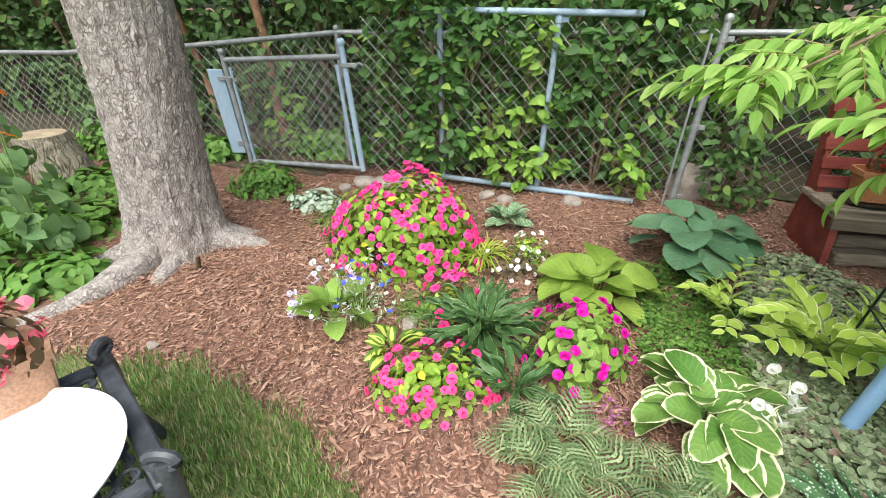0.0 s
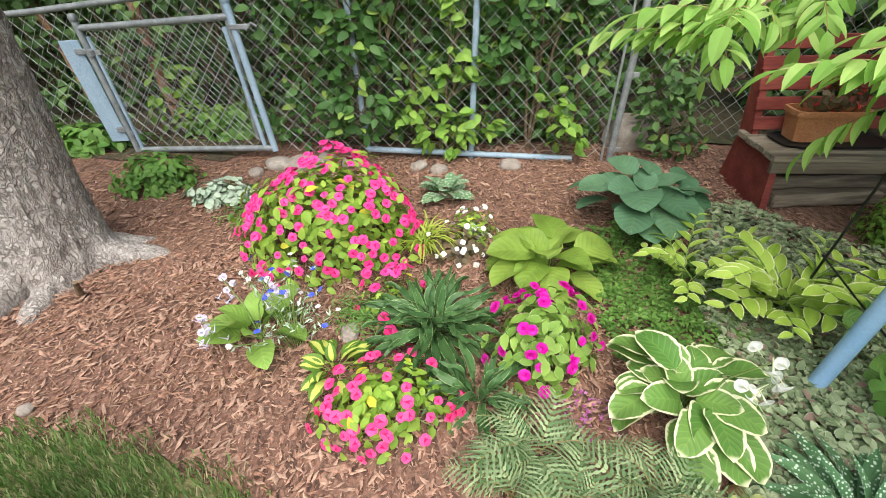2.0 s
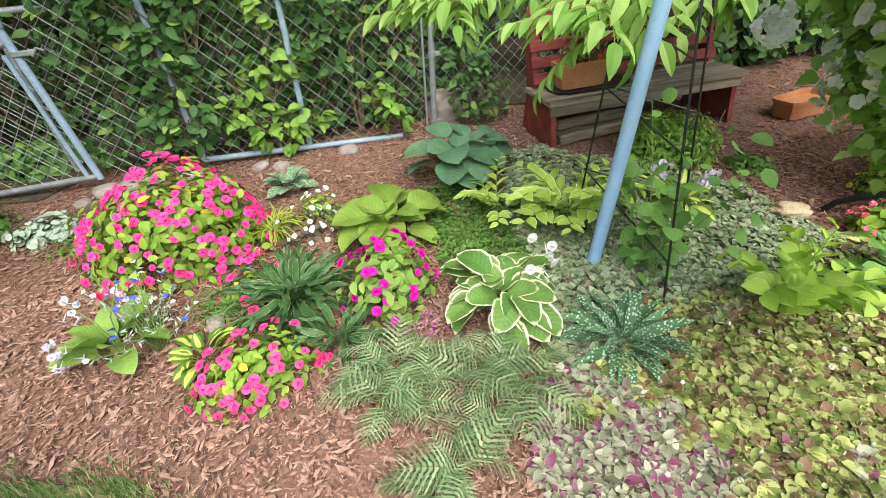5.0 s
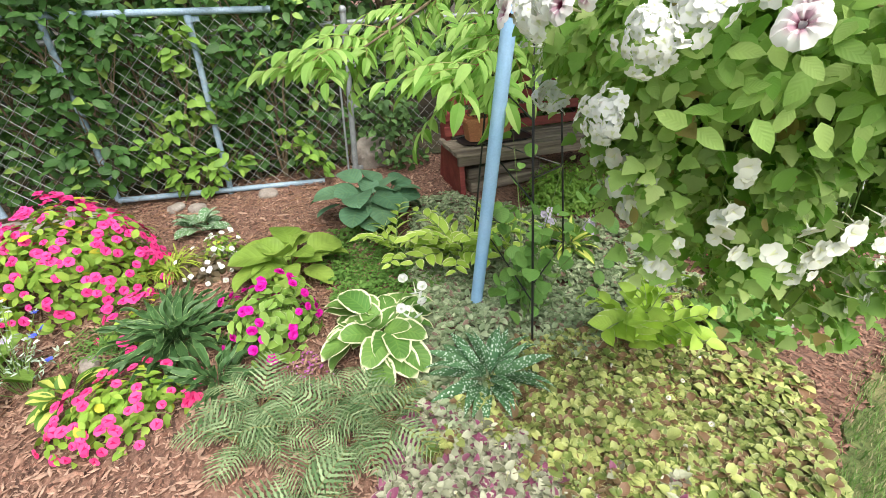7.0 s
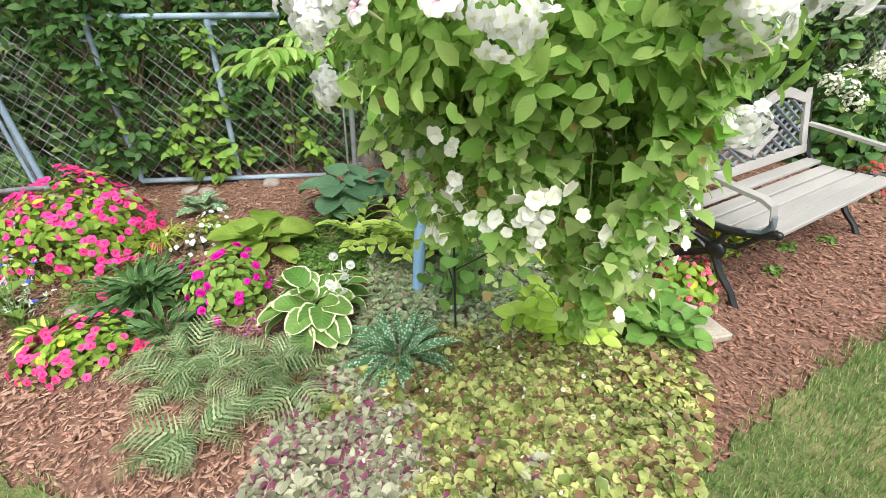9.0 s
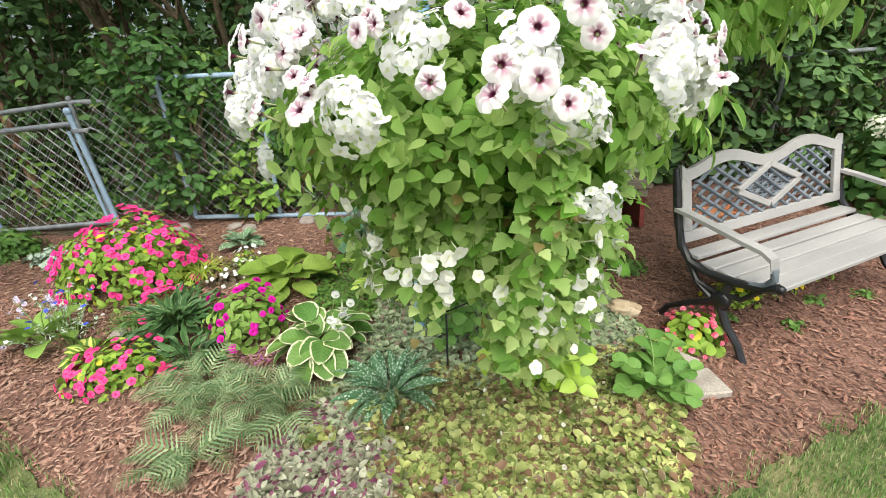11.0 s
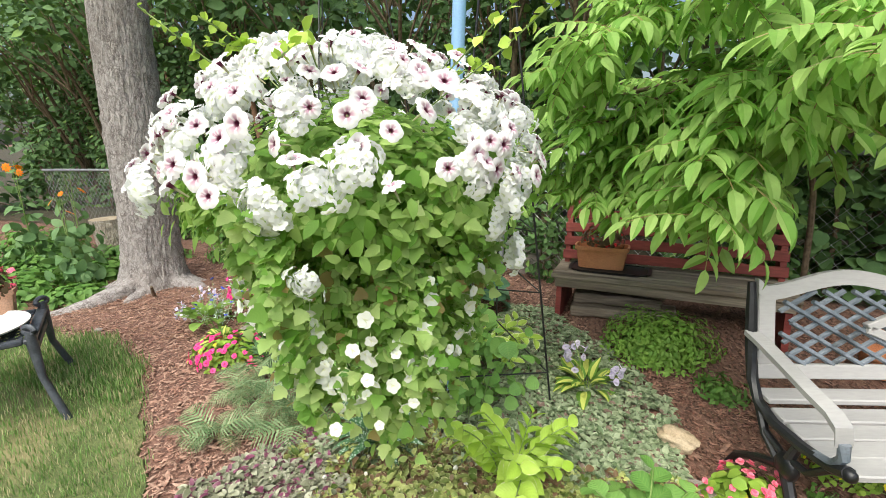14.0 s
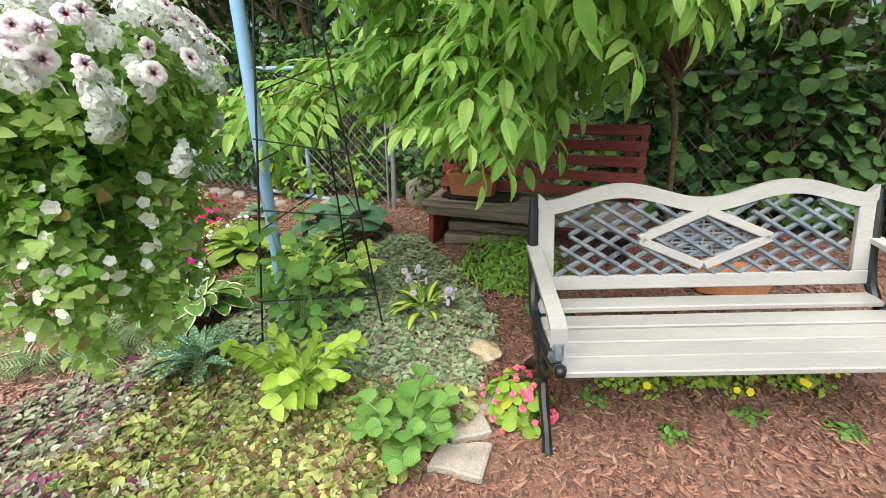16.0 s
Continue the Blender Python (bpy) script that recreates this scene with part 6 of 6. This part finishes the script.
for fx, fy, hh, n in ((-2.42, 1.98, 0.72, 1), (-3.2, 2.15, 0.98, 2), (-2.95, 2.45, 0.85, 1), (-3.7, 1.95, 1.05, 2)):
    b = bushy("orange_sunflower", (fx, fy), 0.22, 0.2, hh, blade(0.12, 0.08, ovate, 5, 2, 0.15, 0.5), L_TITH, 70, "tall leafy plant with orange daisy flowers", "flowers", shell=0.4)
    bloom(b, flower(0.042, 9, 0.5, 8), P_ORAN, n + 1, 0.2, 0.16, hh * 1.22, low=1.4)
    for dx, dy in ((0.1, -0.05), (-0.08, 0.02)):
        part("flower_stalk", mesh("flower_stalk", tube([(0, 0, 0), (dx * 0.6, dy, hh * 0.6), (dx, dy, hh * 1.2)], [0.006, 0.005, 0.003], 5), STEM), b)

# ---- climber on the trellis, bowl behind the bench ----
cl = thing("climbing_vine", (1.62, 0.95, gz(0, 0.95)), "young vine with lobed green leaves on the trellis", "vine")
ends = []
for i in range(9):
    e = np.array((rng.uniform(-0.1, 0.34), rng.uniform(-0.2, 0.25), rng.uniform(0.3, 0.85)))
    ends.append(e)
    stems(cl, [e], STEM, 0.0025)
p = np.concatenate([e * rng.uniform(0.25, 1.05, (15, 1)) + 0.06 * rng.normal(size=(15, 3)) for e in ends])
p[:, 2] = np.maximum(p[:, 2], 0.06)
part("foliage", scattered("foliage", blade(0.065, 0.065, heart, 4, 2, 0.15, 0.3), hanging(unit(rng.normal(size=(len(p), 3)) + [0, -0.4, 0.4]), 0.4), p, rng.uniform(0.6, 1.2, len(p)), L_ROUND), cl)
tb = thing("terracotta_planter", (3.85, 1.85, gz(0, 2.0)), "low terracotta planter standing behind the white bench", "planter")
part("planter_body", mesh("planter_body", trough(0.42, 0.2, 0.13), TERRA), tb)

# ---- plants in pots ----
p, d = cloud(120, (0, 0, 0.05), (0.17, 0.08, 0.09), 0.5)
p = p + [0, 0, 0.16]
part("foliage", scattered("foliage", blade(0.04, 0.03, ovate, 3, 2), facing(d), p, 1.0, L_BEGO), pot)
rf = mesh("flower", flower(0.013, 5, 1.2, 10), P_RED)
for i in range(24):
    part("flower", rf, pot, "", Matrix.Translation(p[i] * [1.05, 1.1, 1.0]) @ pose(0, 0, 0, rng.uniform(0, 80), 0, rng.uniform(0, 360)))
p, d = cloud(170, (0, 0, 0.2), (0.16, 0.16, 0.11), 0.4)
part("foliage", scattered("foliage", blade(0.036, 0.033, disc, 4, 2, 0.2, 0.3), facing(d + [0, 0, 0.5]), p, rng.uniform(0.7, 1.2, 170), L_BEGO), fp)
rf = mesh("flower", flower(0.02, 4, 1.3, 15), P_BEG)
for i in range(46):
    q = (p[i] - [0, 0, 0.2]) * 1.12 + [0, 0, 0.21]
    part("flower", rf, fp, "", Matrix.Translation(q) @ pose(0, 0, 0, rng.uniform(0, 60), 0, rng.uniform(0, 360)))

# ---- hanging basket ----
bk = thing("hanging_basket", tuple(BK), "hanging basket overflowing with white petunias and trailing foliage", "hanging basket")
part("bowl", mesh("bowl", lathe([(0.04, -0.2), (0.12, -0.18), (0.17, -0.08), (0.185, 0.0), (0.175, 0.0), (0.12, -0.1), (0.03, -0.12)], 32), PLASTIC), bk)
for i in range(3):
    a = 2 * math.pi * i / 3 + 0.5
    part("hanger_wire", mesh("hanger_wire", tube([(0.18 * math.cos(a), 0.18 * math.sin(a), 0), (0.012 * math.cos(a), 0.012 * math.sin(a), 1.0), (0, 0, 1.19)], 0.0016, 5), IRON), bk)


def lobed(v):
    """A leaf with a pair of side lobes and a pointed middle one."""
    return np.interp(v, [0, 0.06, 0.2, 0.34, 0.44, 0.56, 0.68, 0.85, 1.0], [0.35, 0.78, 0.74, 1.0, 0.58, 0.66, 0.46, 0.27, 0.0])


IVY = blade(0.031, 0.035, lobed, 9, 2, 0.2, 0.45)
p, d = dome_points(6600, 0.43, 0.42, 0.28, 0.5, -0.15)
p = p + [0, 0, -0.06]
part("foliage", scattered("foliage", blade(0.04, 0.021, ovate, 4, 2, 0.2, 0.35), leaf_dirs(d, 0.1), p, rng.uniform(0.7, 1.2, len(p)), L_BASK2), bk)
trail_length = lambda a_: 0.5 + 0.17 * np.cos(a_ + 0.6) + 0.06 * np.sin(4 * a_)
leaf_at, leaf_out = [], []
for i in range(84):
    aa = rng.uniform(0, 2 * math.pi)
    ll, r0 = float(trail_length(aa)) * rng.uniform(0.55, 1.15), rng.uniform(0.08, 0.42)
    n = int(270 * ll) + 16
    t = np.sort(rng.uniform(0, 1, n))
    sway = 0.05 * np.sin(4 * t + i)
    rad = r0 * (1 - 0.35 * t) + sway * 0.6
    ang = aa + sway
    leaf_at.append(np.stack([rad * np.cos(ang), rad * np.sin(ang), 0.02 - t * ll], -1) + rng.normal(0, 0.024, (n, 3)))
    leaf_out.append(np.stack([np.cos(ang), np.sin(ang), 0 * ang + 0.25], -1))
p, d = np.concatenate(leaf_at), unit(np.concatenate(leaf_out))
part("trailing_foliage", scattered("trailing_foliage", IVY, hanging(d + 0.5 * rng.normal(size=d.shape), 0.55), p, rng.uniform(0.4, 1.4, len(p)), L_BASK), bk, "trailing vine with scalloped green leaves")
trail = []
SHOOT = mesh("shoot_leaf", blade(0.028, 0.024, ovate, 3, 2, 0.2, 0.3), L_CHART)
for i in range(24):
    aa = 2 * math.pi * i / 24
    ll = 0.85 * float(trail_length(aa))
    k = np.linspace(0, 1, 7)
    trail.append(tube(np.stack([(0.1 + 0.12 * np.sin(k * 2.4)) * math.cos(aa), (0.1 + 0.12 * np.sin(k * 2.4)) * math.sin(aa), -ll * k ** 1.3], -1), 0.002, 4, False))
for i in range(9):
    aa, e = rng.uniform(0, 2 * math.pi), rng.uniform(0.35, 0.62)
    pts = [(0.1 * math.cos(aa), 0.1 * math.sin(aa), 0.1), (e * 0.7 * math.cos(aa), e * 0.7 * math.sin(aa), 0.3), (e * math.cos(aa), e * math.sin(aa), 0.33 + 0.1 * math.sin(i))]
    trail.append(tube(pts, 0.002, 4, False))
    q = np.array([np.array(pts[1]) + (np.array(pts[2]) - pts[1]) * s for s in np.linspace(0, 1, 16)])
    for k, (at, rot) in enumerate(zip(q, facing(rng.normal(size=(16, 3)) + [0, 0, 0.6]))):
        size = 1.25 - 0.05 * k
        part("shoot_leaf", SHOOT, bk, "", Matrix(np.vstack([np.hstack([rot * size, at[:, None]]), [0, 0, 0, 1]]).tolist()))
for s_ in trail:
    part("stem", mesh("stem", s_, STEM), bk)
PET = [mesh("petunia", trumpet(0.027, 0.04, 30, 0.05), [P_PET]), mesh("petunia", trumpet(0.024, 0.04, 30, 0.09, 0.25), [P_PET])]
hz = (np.arange(34) + 0.5) / 34
d0 = np.stack([np.sqrt(1 - hz ** 2) * np.cos(2.4 * np.arange(34)), np.sqrt(1 - hz ** 2) * np.sin(2.4 * np.arange(34)), hz], -1)
fl = flower(0.0185, 5, 0.95, 10, fine=2)
CLUST = [mesh("verbena_head", joined([fl.moved(Matrix.Translation(Vector(q * np.array([0.058, 0.058, 0.026]) * rng.uniform(0.65, 1.25))) @ Vector(q + 0.35 * rng.normal(size=3)).to_track_quat("Z", "Y").to_matrix().to_4x4()) for q in dd]), P_WHITE) for dd in (d0, d0[::-1][:27])]


def over_dome(n, lowest, highest, out):
    k = rng.permutation(n)
    z = lowest + (highest - lowest) * (k + rng.uniform(0, 1, n)) / n
    a_ = 2.39996 * k + rng.normal(0, 0.25, n)
    c = np.sqrt(np.clip(1 - z ** 2, 0.02, 1))
    return np.stack([c * np.cos(a_), c * np.sin(a_), z], -1), out


def put_all(n, lowest, highest, out, meshes, name, size, up=0.1):
    d_, _ = over_dome(n, lowest, highest, out)
    nm = unit(d_ + [0, 0, up] + 0.3 * rng.normal(size=(n, 3)))
    rot = facing(nm)
    for i in range(n):
        q = d_[i] * [0.445, 0.44, 0.33] * out * rng.uniform(0.95, 1.06) + [0, 0, -0.03]
        s = rng.uniform(*size)
        part(name, meshes[i % len(meshes)], bk, "", Matrix(np.vstack([np.hstack([rot[i] * s, q[:, None]]), [0, 0, 0, 1]]).tolist()))


put_all(225, 0.14, 1.0, 1.13, PET, "petunia", (0.72, 1.05))
put_all(78, 0.06, 1.0, 1.06, CLUST, "verbena_head", (0.58, 0.88))
put_all(9, -0.5, 0.1, 1.0, CLUST, "verbena_head", (0.55, 0.8))
SNAP = mesh("trailing_bell", joined([flower(0.0165, 5, 1.1, 24), trumpet(0.009, 0.032, 8)]), P_CREAM)
for i in range(30):
    aa = 2 * math.pi * i / 30 + rng.uniform(-0.12, 0.12)
    ll, start = float(trail_length(aa)), rng.uniform(0.3, 0.75)
    for j in range(int(rng.integers(4, 11))):
        tt = start + 0.042 * j
        if tt > 1.05:
            break
        q = np.array([math.cos(aa), math.sin(aa), 0]) * (0.395 - 0.13 * tt) + [0, 0, 0.02 - ll * tt] + 0.014 * rng.normal(size=3)
        r_ = facing(np.array([[math.cos(aa), math.sin(aa), rng.uniform(-0.3, 0.3)]]) + 0.4 * rng.normal(size=(1, 3)))[0]
        part("trailing_bell", SNAP, bk, "", Matrix(np.vstack([np.hstack([r_ * rng.uniform(0.7, 1.2), q[:, None]]), [0, 0, 0, 1]]).tolist()))

# ---- ash tree that reaches over the bed ----
ASH = (3.7, 2.75)
ash = thing("ash_tree", (*ASH, gz(*ASH)), "young ash tree with arching branches of compound leaves", "tree")


def ash_leaf(length, n, size):
    lf = blade(size, size * 0.37, ovate, 5, 2, 0.35, 0.5)
    out, pts = [], []
    for i in range(n + 1):
        t = (i + 0.5) / (n + 0.5)
        y_, z_ = length * t, 0.1 * length * math.sin(2.2 * t) - 0.12 * length * t ** 2
        pts.append((0, y_, z_))
        if i == n:
            out.append(lf.moved(pose(0, y_, z_, -28)))
        else:
            for s_ in (-1, 1):
                out.append(lf.moved(pose(0, y_, z_, 0, 0, -s_ * 58) @ pose(0, 0, 0, -20, s_ * 10, 0) @ Matrix.Scale(0.75 + 0.3 * t, 4)))
    out.append(tube([(0, 0, 0)] + pts, 0.0018, 3, False).painted(1))
    return joined(out)


ASHLEAF = [mesh("compound_leaf", ash_leaf(l_, n_, s_), [L_ASH, STEM_RED]) for l_, n_, s_ in ((0.24, 4, 0.115), (0.3, 5, 0.11), (0.2, 3, 0.12))]
ash_limbs = [
    [(3.7, 2.75, 0.1), (3.6, 2.6, 1.2), (3.0, 2.3, 1.75), (2.2, 2.0, 1.6), (1.5, 1.75, 1.3), (1.05, 1.6, 1.12)],
    [(3.6, 2.6, 1.2), (3.2, 2.1, 1.75), (2.5, 1.6, 1.6), (1.9, 1.35, 1.3), (1.45, 1.25, 1.05)],
    [(3.6, 2.6, 1.2), (3.4, 1.9, 1.9), (3.0, 1.2, 1.8), (2.6, 0.85, 1.45)],
    [(3.6, 2.6, 1.2), (3.5, 1.9, 2.0), (3.1, 1.0, 1.95), (2.75, 0.45, 1.6)],
    [(3.6, 2.6, 1.2), (3.6, 2.1, 2.1), (3.4, 1.4, 2.1), (3.1, 1.1, 1.75), (2.9, 1.1, 1.4)],
    [(3.6, 2.6, 1.2), (3.2, 2.2, 2.1), (2.5, 1.5, 2.1), (2.1, 1.05, 1.75)],
    [(3.6, 2.6, 1.2), (4.1, 2.3, 2.1), (4.6, 1.7, 2.2), (4.8, 1.3, 1.9)],
    [(3.6, 2.6, 1.2), (3.3, 2.2, 1.6), (2.8, 1.8, 1.5), (2.4, 1.5, 1.28)],
    [(3.6, 2.6, 1.2), (3.4, 1.6, 2.2), (2.8, 0.9, 2.15), (2.5, 0.7, 1.85)],
    [(3.6, 2.6, 1.2), (2.9, 1.9, 1.95), (2.3, 1.5, 1.9), (2.0, 1.4, 1.65)],
    [(3.6, 2.6, 1.2), (3.2, 1.9, 1.6), (2.8, 1.35, 1.4), (2.6, 1.15, 1.1)],
    [(3.6, 2.6, 1.2), (3.1, 1.5, 1.7), (2.75, 1.0, 1.5), (2.5, 0.8, 1.15)],
    [(3.6, 2.6, 1.2), (3.8, 2.2, 1.9), (3.6, 1.7, 1.8), (3.4, 1.5, 1.55)],
    [(3.6, 2.6, 1.2), (4.2, 2.2, 2.0), (4.3, 1.8, 1.9), (4.2, 1.6, 1.7)],
    [(3.6, 2.6, 1.2), (3.3, 2.3, 1.9), (3.1, 1.9, 1.75), (2.95, 1.75, 1.55)],
    [(3.6, 2.6, 1.2), (3.1, 2.2, 1.65), (2.6, 1.75, 1.4), (2.2, 1.5, 1.08)],
    [(3.6, 2.6, 1.2), (2.9, 2.1, 1.7), (2.4, 1.75, 1.5), (2.06, 1.55, 1.15)],
    [(3.6, 2.6, 1.2), (3.0, 2.0, 1.6), (2.6, 1.65, 1.4), (2.4, 1.5, 1.05)],
    [(3.6, 2.6, 1.2), (3.3, 2.2, 1.6), (2.95, 1.8, 1.4), (2.68, 1.55, 1.12)],
    [(3.6, 2.6, 1.2), (3.5, 1.8, 1.9), (3.3, 1.3, 1.8), (3.1, 1.0, 1.55)],
]
for k, limb in enumerate(ash_limbs):
    limb = np.array(limb) - [*ASH, gz(*ASH)]
    tt = np.linspace(0, len(limb) - 1, 26)
    path = np.stack([np.interp(tt, range(len(limb)), limb[:, c]) for c in range(3)], -1)
    for _ in range(3):
        path[1:-1] = (path[:-2] + path[1:-1] * 2 + path[2:]) / 4
    part("limb", mesh("limb", tube(path, np.linspace(0.022 if k == 0 else 0.011, 0.003, 26), 7), TWIG), ash)
    first = 8 if k == 0 else 6
    for i in range(first, 26):
        dirn = unit(path[min(i + 1, 25)] - path[max(i - 1, 0)])
        for q in range(4):
            side = unit(np.cross(dirn, rng.normal(size=3)))
            ah = unit(side * [1, 1, 0.35] + dirn * [0.7, 0.7, 0.25] - [0, 0, 0.1])
            m3 = frames(ah[None], np.array([[0, 0, 1.0]]) + 0.25 * rng.normal(size=(1, 3)))[0]
            s = rng.uniform(0.75, 1.15)
            at = path[i] + 0.02 * rng.normal(size=3)
            part("compound_leaf", ASHLEAF[rng.integers(3)], ash, "", Matrix(np.vstack([np.hstack([m3 * s, at[:, None]]), [0, 0, 0, 1]]).tolist()))
